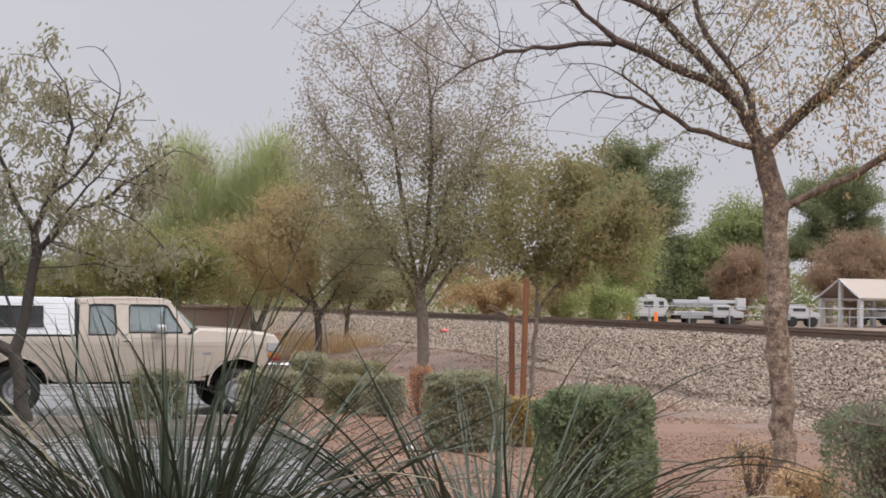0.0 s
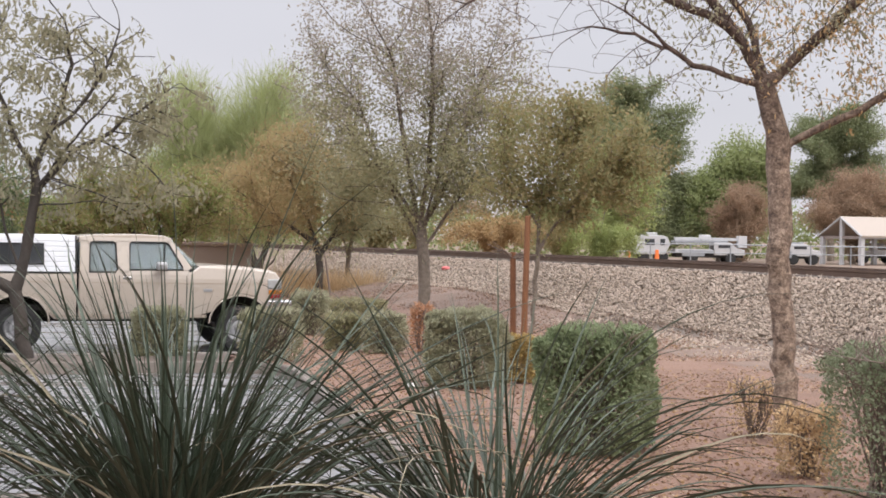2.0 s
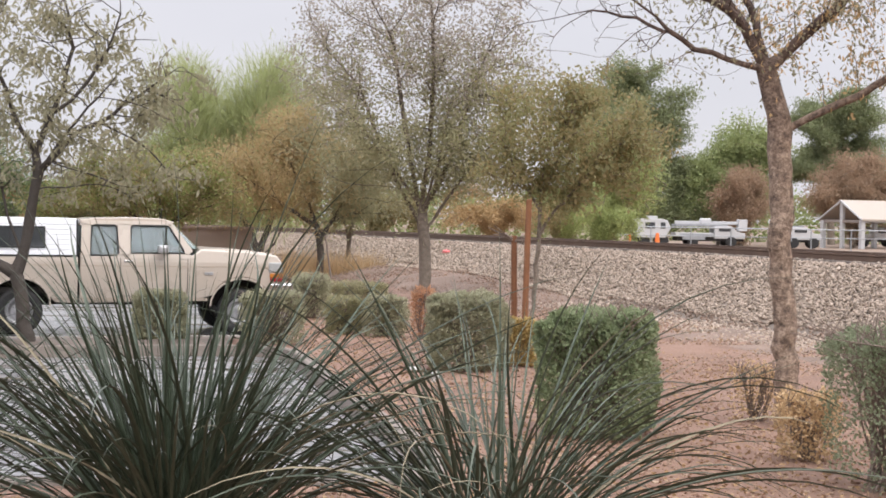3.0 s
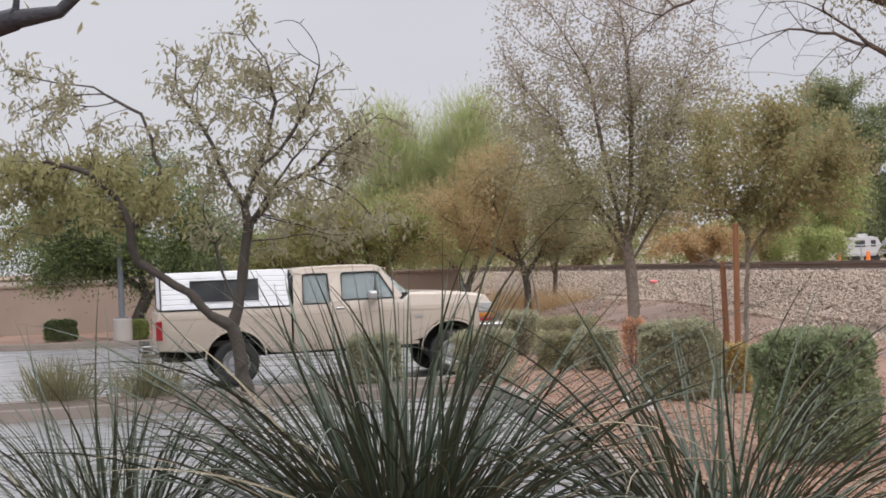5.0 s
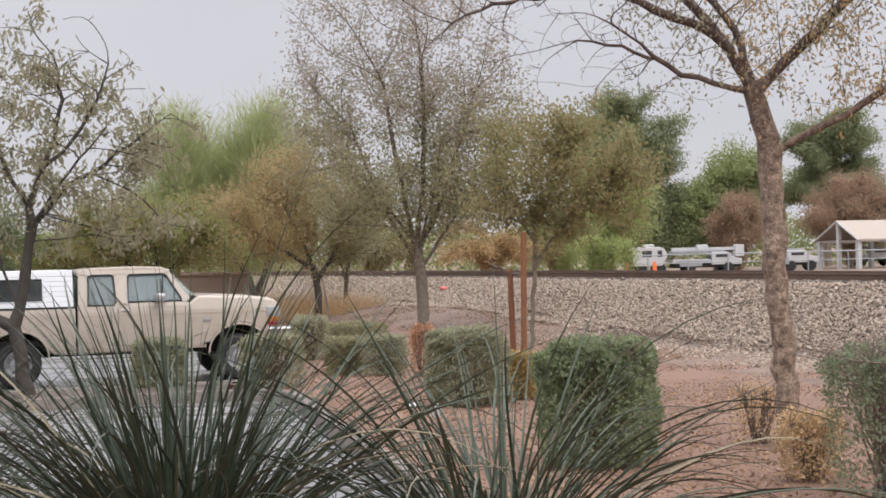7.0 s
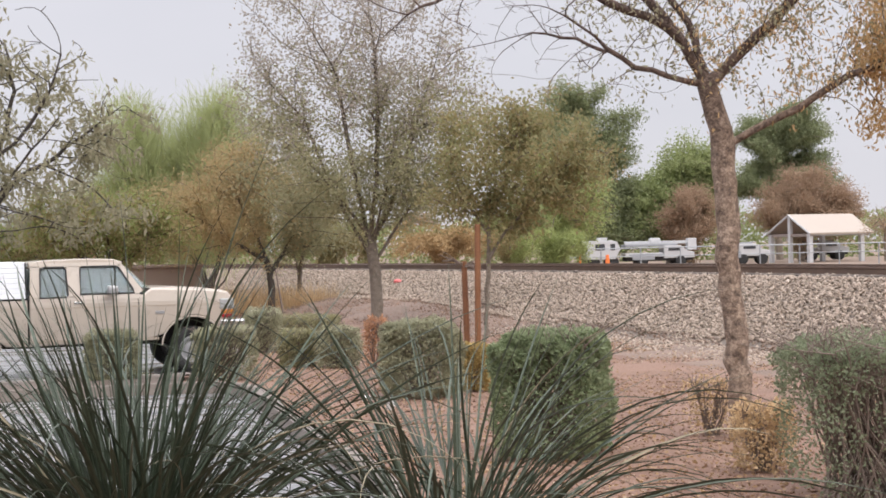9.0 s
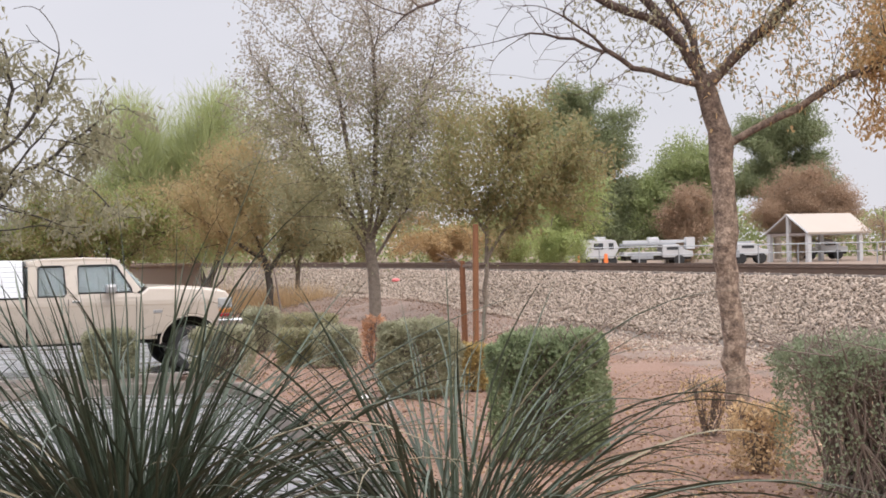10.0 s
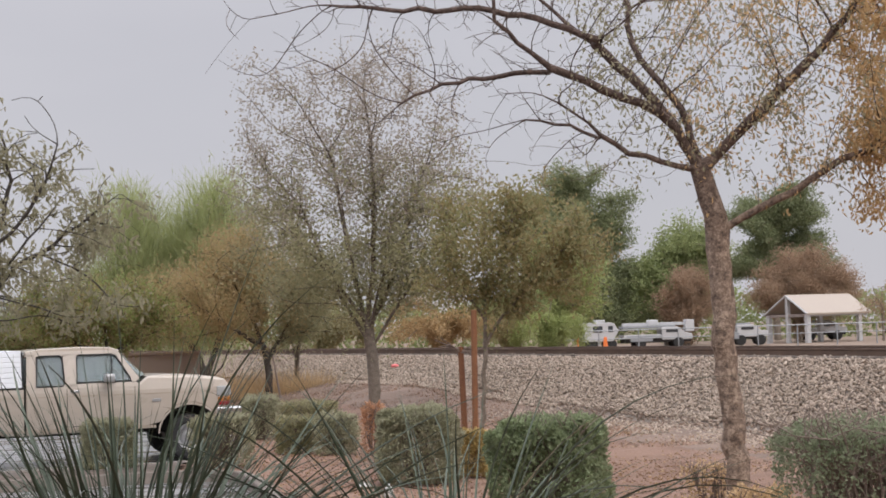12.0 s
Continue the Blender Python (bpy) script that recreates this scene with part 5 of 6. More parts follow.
far_tree(127, (-3.0, 85, 0), [((0, 0, 2.2), (2.0, 1.6, 1.2)), ((1.3, 0, 2.0), (1.3, 1.2, 1.0))], 190, "yellow-green bush beyond the railway", L_OLIVE, 0.18, 0.09, 28, 3, "bush", thick=0.07, jitter=0.22)
far_tree(131, (-8.5, 82, 0), [((0, 0, 2.4), (2.6, 1.8, 1.4)), ((-2.2, 0, 2.2), (2.0, 1.6, 1.2))], 240, "dull green bush behind the wall", L_MESQ, 0.18, 0.09, 28, 3, "bush", thick=0.09, jitter=0.25)


def far_woods():
    """Low scrub and tree tops far behind everything, too far to tell apart."""
    rng = np.random.default_rng(140)
    n = 26000
    x = rng.uniform(-60, 75, n)
    top = 4.4 + np.array([1.5 * noise.noise(Vector((a * 0.13, 2, 0))) + 0.9 * noise.noise(Vector((a * 0.5, 5, 0))) for a in x])
    at = np.stack([x, rng.uniform(176, 184, n), rng.uniform(0, 1, n) ** 0.8 * top - 0.2], 1)
    tagged(new("far_woods", leaves_mesh("far_woods", rng, at, 0.5, 0.3, L_BROAD, 0.0)), "far low green scrub and tree tops", "woods", kind="stuff")


far_woods()


# ---------------------------------------------------------------- clipped hedges and shrubs
def hedge(seed, x, y, w, d, h, turn, leaf, label, count, length=0.035, width=0.018, loose=0.28, stems=55, bare=0.0, foot=0.16, name="clipped_shrub", group="clipped shrubs"):
    """A shrub cut to a block: crooked stems inside, a skin of small leaves, thinner towards the ground."""
    rng = np.random.default_rng(seed)
    top = thing(name, pose(x, y, 0.1, 0, 0, turn), label, "shrub", group)
    bm = bmesh.new()
    for _ in range(stems):
        a = rng.uniform(0, 2 * math.pi)
        r = math.sqrt(rng.random())
        p0 = (foot * w * math.cos(a) * r, foot * d * math.sin(a) * r, -0.02)
        tx, ty = 0.44 * w * rng.uniform(-1, 1), 0.44 * d * rng.uniform(-1, 1)
        mid = (p0[0] * 0.4 + tx * 0.6 + rng.normal() * 0.03, p0[1] * 0.4 + ty * 0.6 + rng.normal() * 0.03, h * 0.42)
        tube(bm, [p0, mid, (tx, ty, h * 0.93)], [0.009, 0.0065, 0.003], 5)
        for _k in range(3):
            s = rng.uniform(0.4, 1)
            q = Vector(mid).lerp(Vector((tx, ty, h * 0.93)), s)
            tube(bm, [q, q + Vector((rng.normal() * 0.13 * w, rng.normal() * 0.13 * d, rng.uniform(0.02, 0.2) * h))], [0.005, 0.002], 4)
    part("branchwork", bm, M_TWIG, top)
    n = int(count * 2.6)
    u = rng.uniform(-1, 1, (n, 3))
    ax = rng.integers(0, 3, n)
    sg = np.sign(rng.normal(size=n))
    depth = 1 - np.abs(rng.normal(size=n)) * loose
    u[ax == 0, 0] = (sg * depth)[ax == 0]
    u[ax == 1, 1] = (sg * depth)[ax == 1]
    u[ax >= 2, 2] = depth[ax >= 2]
    m = (np.abs(u) ** 3.8).sum(1, keepdims=True) ** (1 / 3.8)
    u = u / np.maximum(m, 1) * np.minimum(1, 1.04)
    lump = np.array([noise.noise(Vector((seed + a * 2.2, b * 2.2, c * 2.2))) for a, b, c in u])
    lump2 = np.array([noise.noise(Vector((a * 5.5, seed + b * 5.5, c * 5.5))) for a, b, c in u])
    u = u * (1 + (0.06 + 0.2 * loose) * lump[:, None] + (0.05 + 0.2 * loose) * lump2[:, None])
    at = np.stack([u[:, 0] * w / 2, u[:, 1] * d / 2, (u[:, 2] + 1) / 2 * h], 1)
    keep = rng.random(n) < (1 - bare * np.clip(1.1 - at[:, 2] / h, 0, 1) * 1.1) * (0.82 + 0.4 * lump + 0.6 * lump2)
    at = at[keep & (at[:, 2] > 0.03)]
    aim = np.stack([at[:, 0] * 1.2, at[:, 1] * 1.2, np.full(len(at), 0.5)], 1)
    piece("foliage", leaves_mesh("foliage", rng, at, length * 1.12, width * 1.35, leaf, 0, aim, 0.9), top)
    return top


hedge(201, 1.22, 14.6, 0.87, 0.92, 1.0, -18, L_SAGE, "block-clipped sage green shrub in red gravel", 12500, bare=0.35, loose=0.32, stems=150, foot=0.3)
hedge(202, 0.29, 20.7, 0.86, 0.85, 0.86, -14, L_GREYSAGE, "block-clipped grey-green shrub in red gravel", 11000, bare=0.3)
hedge(203, 3.2, 11.9, 1.42, 1.15, 1.05, 5, L_LEGGY, "leggy clipped shrub with bare stems beside a tree trunk", 10000, bare=0.72, stems=280, foot=0.36, loose=0.35, length=0.027, width=0.014)
hedge(204, -3.66, 24.2, 0.68, 0.6, 0.68, 12, L_GREYSAGE, "grey-green clipped shrub on the kerbed island", 6000, bare=0.3, length=0.04)
hedge(205, -2.22, 24.3, 0.8, 0.7, 0.69, 12, L_GREYSAGE, "brownish clipped shrub at the island's end", 4200, bare=0.6, stems=110, length=0.04)
hedge(206, -2.15, 30.5, 0.62, 0.6, 0.72, 0, L_GREYSAGE, "small grey-green shrub by the truck's bumper", 2800, bare=0.3, loose=0.6, length=0.045)
hedge(207, -1.4, 26.6, 0.52, 0.5, 0.52, 0, L_DULLGREEN, "low olive green shrub", 2400, loose=0.65, length=0.045, bare=0.2)
hedge(208, -0.8, 26.2, 0.6, 0.55, 0.57, 0, L_GREYSAGE, "low grey-green shrub in red gravel", 2600, loose=0.65, length=0.045, bare=0.3)
hedge(209, -0.27, 25.6, 0.3, 0.3, 0.72, 0, L_RUSTDRY, "thin rust-coloured dead shrub", 650, length=0.05, bare=0.4, stems=16, name="dead_shrub", group="dead shrubs", loose=0.5)
hedge(210, 0.92, 21.3, 0.3, 0.3, 0.55, 0, L_YELLOW, "small yellow shrub at the foot of a stake", 1600, length=0.035, stems=14, name="yellow_shrub", group="yellow shrubs", loose=0.5)
hedge(211, 2.68, 15.9, 0.4, 0.36, 0.5, 0, L_STRAW, "dry twiggy shrub at a tree trunk", 420, length=0.026, bare=0.2, stems=22, name="dry_shrub", group="dead shrubs", loose=1.0)
hedge(212, 2.62, 13.3, 0.42, 0.4, 0.5, 0, L_STRAW, "straw-coloured low shrub with thin leaves", 1400, length=0.028, stems=26, bare=0.3, name="yellow_shrub", group="yellow shrubs", loose=0.9)
hedge(213, -1.6, 33.5, 1.2, 0.8, 0.5, 0, L_DULLGREEN, "low green shrub near the bank", 2800, loose=0.6, length=0.05, bare=0.2)
hedge(214, -12.0, 42.6, 0.45, 0.45, 0.46, 0, L_MESQ, "low green shrub before the wall", 2200, length=0.06)
hedge(215, -14.1, 43.4, 0.7, 0.6, 0.5, 0, L_SHADY, "dark low shrub before the wall", 2600, length=0.06)
hedge(216, -11.4, 42.9, 0.45, 0.45, 0.4, 0, L_GREYSAGE, "grey low shrub before the wall", 1800, length=0.06)


def tuft(seed, x, y, h, spread, leaf, label, n, name="grass_tuft", z=0.1):
    rng = np.random.default_rng(seed)
    top = thing(name, pose(x, y, z), label, "grass", "grass tufts")
    at = np.stack([rng.normal(size=n) * spread * 0.3, rng.normal(size=n) * spread * 0.3, np.zeros(n)], 1)
    aim = np.stack([at[:, 0] / spread * 1.3, at[:, 1] / spread * 1.3, np.full(n, 1.5)], 1)
    piece("grass", leaves_mesh("grass", rng, at, h, 0.014, leaf, 0, aim, 0.45, 0.1), top)


tuft(301, -7.4, 22.6, 0.6, 0.5, L_TUFT, "grey-green grass tuft on the island", 420)
tuft(302, -6.35, 22.9, 0.55, 0.45, L_TUFT, "half-dry grass tuft on the island", 360)
for k, (gx, gy) in enumerate([(-3.3, 49.0), (-2.7, 48.2), (-2.1, 48.8), (-3.8, 48.6), (-4.3, 47.6)]):
    tuft(310 + k, gx, gy, 0.75, 1.0, L_STRAW, "dry straw-yellow grass tuft", 420, z=0.12)


# ---------------------------------------------------------------- giant hesperaloe clumps
def blade_mesh(seed, length, bend, width, material):
    """A long stiff channelled blade that arches over towards x."""
    rng = np.random.default_rng(seed)
    n = 12
    v, f = [], []
    ang, p = 0.0, np.array([0.0, 0.0, 0.0])
    side = rng.normal() * 0.02
    for i in range(n + 1):
        s = i / n
        wd = width * (0.75 + 0.5 * s if s < 0.3 else 0.9 * (1 - ((s - 0.3) / 0.7) ** 1.6) + 0.03)
        up = np.array([-math.cos(ang), 0, math.sin(ang)])
        sd = np.array([0, 1.0, 0])
        v += [p - sd * wd / 2 + up * wd * 0.22, p - up * wd * 0.1, p + sd * wd / 2 + up * wd * 0.22]
        ang = bend * (s ** 1.6)
        p = p + np.array([math.sin(ang), side, math.cos(ang)]) * length / n
    for i in range(n):
        a = i * 3
        f += [(a, a + 1, a + 4, a + 3), (a + 1, a + 2, a + 5, a + 4)]
    return obj_mesh("blade", v, f, material, True)


BLADES = [blade_mesh(400 + k, 1.0, b, w, L_YUCCA) for k, (b, w) in enumerate([(0.12, 0.015), (0.25, 0.0165), (0.4, 0.015), (0.55, 0.017), (0.75, 0.015), (0.95, 0.0165), (1.2, 0.015), (1.5, 0.0155), (1.9, 0.015), (0.3, 0.013), (0.65, 0.0125)])]
DRY = [blade_mesh(440 + k, 1.0, b, 0.014, L_YUCCA_DRY) for k, b in enumerate([1.7, 2.3, 1.2])]


def hesperaloe(seed, x, y, n, reach, arch_over=0.0, heart=0.4, fan=9.0, label="large clump of long arching dark green hesperaloe blades"):
    """Blades fan out of a crowded base; arch_over makes the clump laxer, a small fan spreads it sideways, heart is its crowd of short inner blades."""
    rng = np.random.default_rng(seed)
    top = thing("hesperaloe", pose(x, y, 0.1), label, "plant", "hesperaloe clumps")
    for k in range(n):
        a = rng.uniform(0, 2 * math.pi) if fan > 4 else math.pi * rng.integers(0, 2) + rng.normal() * fan
        r = rng.random() ** 0.62
        tilt = 4 + 8 * arch_over + r * 44 + rng.normal() * 9
        kind = min(8, max(round(3 * arch_over), int(2.0 + r * 4.4 + 1.7 * arch_over + rng.normal() * 1.8)))
        me = BLADES[kind] if rng.random() > 0.03 else DRY[rng.integers(0, 3)]
        L = reach * (1.0 + rng.normal() * 0.15) * (0.9 + 0.16 * r)
        if rng.random() < 0.12:
            kind, L, tilt = int(rng.integers(4, 9)), L * 1.15, tilt + 8
            me = BLADES[kind]
        a2 = a + rng.normal() * 0.6
        m = pose(0.28 * r * math.cos(a) + rng.normal() * 0.05, 0.28 * r * math.sin(a) + rng.normal() * 0.05, -0.03, 0, 0, math.degrees(a2)) @ pose(0, 0, 0, 0, tilt, 0) @ pose(0, 0, 0, 0, 0, rng.normal() * 30)
        wd = rng.uniform(0.62, 1.0)
        piece("blade", me, top, m=m @ Matrix.Diagonal((L, L * wd * 0.85, L, 1)))
    # the crowded heart of the clump, where blades cannot be told apart
    vs, fs, base_n = [], [], 0
    src = [(np.array([v.co[:] for v in me.vertices]), np.array([f.vertices[:] for f in me.polygons])) for me in BLADES]
    for k in range(int(n * heart)):
        a, r = rng.uniform(0, 2 * math.pi), rng.random() ** 0.5
        v, f = src[min(len(src) - 1, max(0, int(r * 6 + rng.normal() * 2.2)))]
        L = reach * rng.uniform(0.4, 1.0)
        m = pose(0.27 * r * math.cos(a), 0.27 * r * math.sin(a), -0.03, 0, 0, math.degrees(a + rng.normal() * 0.4)) @ pose(0, 0, 0, 0, r * 42 + rng.normal() * 8, rng.normal() * 30)
        mm = np.array(m.to_3x3())
        vs.append((v * np.array([L, L * 0.68, L])) @ mm.T + np.array(m.translation))
        fs.append(f + base_n)
        base_n += len(v)
    tagged(piece("blade_mass", obj_mesh("blade_mass", np.concatenate(vs), np.concatenate(fs), L_YUCCA, True), top), kind="stuff")
    return top


hesperaloe(501, -1.36, 9.6, 285, 1.84, 0.25, 0.8)
hesperaloe(502, 0.3, 9.8, 150, 1.74, 1.1, 0.6, 0.75)
hesperaloe(503, -3.0, 9.9, 160, 1.42, 0.4, 0.6)


# ---------------------------------------------------------------- stakes, lamp post, wall, small things
def stake(x, y, h, lean, label):
    bm = bmesh.new()
    tube(bm, [(0, 0, -0.1), (0.0, 0, h * 0.5), (0, 0, h - 0.012), (0, 0, h)], [0.037, 0.036, 0.034, 0.026], 12)
    ob = part("tree_stake", bm, M_STAKE, m=pose(x, y, 0.1, 0, lean, 0), smooth=False)
    tagged(ob, label, "stake", "tree stakes")


stake(0.96, 21.9, 1.93, 1.0, "tall reddish-brown round wooden tree stake")
stake(0.86, 22.1, 1.5, -1.0, "shorter reddish-brown round wooden tree stake")
bm = bmesh.new()
for k in range(7):
    random.seed(70 + k)
    s = random.choice((-1, 1))
    p = Vector((0.82, 22.08, 1.55 + random.uniform(-0.03, 0.03)))
    q = p + Vector((s * random.uniform(0.1, 0.28), random.uniform(-0.1, 0.1), random.uniform(-0.1, 0.1)))
    tube(bm, [p, (p + q) / 2 + Vector((0, 0, 0.03)), q], [0.011, 0.009, 0.006], 5)
    tube(bm, [(p + q) / 2 + Vector((0, 0, 0.03)), q + Vector((0.05 * s, 0, 0.08))], [0.007, 0.004], 5)
tagged(part("dead_twigs", bm, M_TWIG), "grey dead twigs caught on a tree stake", "twigs")


def lamp_post():
    top = thing("street_lamp", pose(-12.26, 42.3, 0.1), "grey steel lamp post on a concrete base", "lamp post")
    bm = bmesh.new()
    tube(bm, [(0, 0, -0.05), (0, 0, 0.5), (0, 0, 0.53), (0, 0, 0.54)], [0.23, 0.225, 0.215, 0.19], 24)
    part("base", bm, M_BASE, top, "pale round concrete base")
    bm = bmesh.new()
    tube(bm, [(0, 0, 0.5), (0, 0, 3.3)], [0.075, 0.06], 12)
    part("pole", bm, M_POST, top)
    bm = bmesh.new()
    box(bm, -0.12, 0.12, -0.12, 0.12, 0.53, 0.57, 0.01)
    part("base_plate", bm, M_POST, top)
    part("lamp_head", boxed(-0.11, 0.11, -0.5, 0.2, 3.27, 3.38, bevel=0.03), M_POST, top)


lamp_post()


def wall_block():
    top = thing("garden_wall", pose(0, 0, 0), "tan stucco boundary wall behind trees", "wall", kind="structure")
    bm = bmesh.new()
    box(bm, -45, -5.0, 48.6, 48.8, -0.1, 1.38, 0.01)
    part("wall_panel", bm, M_STUCCO, top)
    bm = bmesh.new()
    box(bm, -45, -4.95, 48.56, 48.84, 1.38, 1.46, 0.015)
    part("wall_coping", bm, M_STUCCO, top)


wall_block()


def house():
    top = thing("house", pose(-19, 92, 0, 0, 0, 6), "terracotta-coloured stucco house with a pale low roof", "house")
    part("wall", boxed(-4, 4, -5, 5, -0.2, 3.0, bevel=0.02), M_ROOFTILE, top)
    bm = bmesh.new()
    a = [bm.verts.new(p) for p in [(-4.6, -5.7, 2.95), (4.6, -5.7, 2.95), (4.6, 5.7, 2.95), (-4.6, 5.7, 2.95), (-1.2, 0, 4.5), (1.2, 0, 4.5)]]
    for q in ((0, 1, 5, 4), (2, 3, 4, 5), (1, 2, 5), (3, 0, 4), (0, 3, 2, 1)):
        bm.faces.new([a[k] for k in q])
    part("roof", bm, M_PALEROOF, top)
    for x in (-2, 2):
        w = part("window", boxed(x - 0.7, x + 0.7, -5.06, -4.98, 1.0, 2.2), M_WHITE, top, "white window frame")
        part("pane", boxed(x - 0.6, x + 0.6, -5.08, -5.05, 1.1, 2.1), M_DARKGLASS, w)


house()


def shelter():
    top = thing("picnic_shelter", pose(35.2, 144.9, 0.0, 0, 0, 27), "open shelter with a cream metal gable roof on white posts", "shelter")
    bm = bmesh.new()
    x0, x1, D, e, r = -5.6, 0.75, 2.6, 2.2, 3.65
    # the ridge runs along x, the open gable faces the railway obliquely
    pts = [(x0, -D, e), (x1, -D, e), (x1 + 0.1, 0, r), (x0 + 0.1, 0, r)]
    for s in (-1, 1):
        a = [bm.verts.new((x, y * s if y else 0, z)) for x, y, z in pts]
        b = [bm.verts.new((x, y * s if y else 0, z - 0.14)) for x, y, z in pts]
        bm.faces.new(a)
        bm.faces.new(b[::-1])
        for k in range(4):
            bm.faces.new((a[k], b[k], b[(k + 1) % 4], a[(k + 1) % 4]))
    part("roof", bm, M_SHEDROOF, top)
    for x in (x0 + 0.3, x1 - 1.0):
        for y in (-D + 0.3, D - 0.3):
            part("post", boxed(x - 0.17, x + 0.17, y - 0.17, y + 0.17, -0.1, e - 0.1, bevel=0.02), M_WHITE, top)
    part("king_post", boxed(x0 + 0.16, x0 + 0.44, -0.15, 0.15, -0.1, r - 0.2, bevel=0.02), M_WHITE, top)
    for y in (-D + 0.15, D - 0.4):
        part("beam", boxed(x0 + 0.2, x1 - 0.2, y, y + 0.25, e - 0.25, e - 0.08, bevel=0.01), M_WHITE, top)
    part("tie_beam", boxed(x0 + 0.2, x0 + 0.4, -D + 0.42, D - 0.42, e - 0.28, e - 0.06, bevel=0.01), M_SHEDWOOD, top)
    for s in (-1, 1):
        bm = bmesh.new()
        tube(bm, [(x0 + 0.05, s * D, e - 0.08), (x0 + 0.13, 0, r - 0.08)], 0.09, 6)
        part("bargeboard", bm, M_WHITE, top)
    part("table", boxed(-3.8, -1.8, -0.5, 0.5, 0.7, 0.78), M_SHEDWOOD, top)


shelter()


def fence():
    top = thing("metal_fence", pose(0, 0, 0), "pale metal rail fence along the far side of the railway", "fence")
    x0, x1, y = 11.5, 50.0, 128.0
    n = 15
    bm = bmesh.new()
    tube(bm, [(x0, y, 1.38), (x1, y, 1.38)], 0.04, 8)
    part("top_rail", bm, M_GALV, top)
    bm = bmesh.new()
    tube(bm, [(x0, y, 0.8), (x1, y, 0.8)], 0.03, 8)
    part("mid_rail", bm, M_GALV, top)
    for k in range(n):
        bm = bmesh.new()
        x = x0 + (x1 - x0) * k / (n - 1)
        tube(bm, [(x, y, -0.1), (x, y, 1.38)], 0.045, 8)
        part("post", bm, M_GALV, top)


fence()


def trailer(x, y, length, h, turn, label, kind=0, boom=False):
    top = thing("camper_trailer" if kind == 0 else "flatbed_truck", pose(x, y, 0.0, 0, 0, turn), label, "trailer" if kind == 0 else "truck")
    if kind == 0:
        prof = [(-length / 2, 0.6), (length / 2 - 0.4, 0.6), (length / 2, 1.3), (length / 2 - 0.25, h - 0.1), (length / 2 - 0.6, h), (-length / 2 + 0.1, h), (-length / 2, h - 0.15)]
        bm = prism(bmesh.new(), prof, -1.15, 1.15, 0.05)
        part("body", bm, M_WHITE, top)
        part("window", boxed(-0.6, 0.1, -1.17, -1.14, 1.25, 1.7, bevel=0.01), M_DARKGLASS, top)
        part("window", boxed(0.5, 0.85, -1.17, -1.14, 1.25, 1.7, bevel=0.01), M_DARKGLASS, top)
        part("roof_unit", boxed(-0.3, 0.4, -0.5, 0.5, h, h + 0.2, bevel=0.05), M_WHITE, top)
    else:
        part("cab", prism(bmesh.new(), [(length / 2 - 2.2, 0.6), (length / 2, 0.6), (length / 2, 1.0), (length / 2 - 0.55, 1.1), (length / 2 - 1.0, h), (length / 2 - 2.2, h)], -1.0, 1.0, 0.04), M_WHITE, top)
        part("window", boxed(length / 2 - 1.9, length / 2 - 1.0, -1.02, -0.99, 1.12, h - 0.12), M_DARKGLASS, top)
        part("body", boxed(-length / 2, length / 2 - 2.3, -1.05, 1.05, 0.75, h - 0.5, bevel=0.03), M_WHITE, top)
        part("chassis", boxed(-length / 2 + 0.1, length / 2 - 0.1, -0.9, 0.9, 0.42, 0.7, bevel=0.02), M_UNDER, top)
        part("toolbox", boxed(-length / 2 + 0.5, length / 2 - 2.9, -1.08, -0.9, 0.5, 0.95, bevel=0.02), M_GALV, top)
        part("rack", boxed(-length / 2, length / 2 - 1.2, -0.9, 0.9, h - 0.05, h + 0.12, bevel=0.02), M_GALV, top)
    if boom:
        b = part("boom", boxed(-length / 2 + 0.1, length / 2 + 0.1, -0.16, 0.16, h + 0.12, h + 0.34, bevel=0.03), M_WHITE, top, "long white boom folded over the truck")
        part("turret", boxed(-0.6, 0.2, -0.35, 0.35, h + 0.1, h + 0.55, bevel=0.12), M_WHITE, top)
        part("bucket", boxed(length / 2 - 0.35, length / 2 + 0.3, -0.4, 0.4, h - 0.35, h + 0.5, bevel=0.06), M_WHITE, b, "white work bucket")
        for lx in (-1.9, -1.0, -0.1):
            part("locker_door", boxed(lx - 0.38, lx + 0.38, -1.075, -1.045, 0.8, h - 0.58, bevel=0.01), M_GALV, top)
    for wx in (-length * 0.25, length * 0.3):
        for s in (-1, 1):
            bm = bmesh.new()
            lathe(bm, [(0.01, -0.12), (0.25, -0.12), (0.38, -0.1), (0.4, 0), (0.38, 0.1), (0.01, 0.12)], 16)
            part("wheel", bm, M_RUBBER, top, m=pose(wx, s * 0.95, 0.38))


trailer(14.9, 134, 2.5, 1.95, 4, "white camper trailer parked beyond the railway")
trailer(19.0, 134, 5.0, 1.5, 3, "white bucket truck with a folded boom beyond the railway", 1, True)
trailer(26.1, 136, 2.6, 1.5, -4, "small white parked van beyond the railway", 1)
trailer(35.0, 151.5, 4.0, 1.5, 0, "white parked pickup behind the shelter", 1)
trailer(42.5, 152, 4.2, 1.45, 0, "grey parked car behind the shelter", 1)


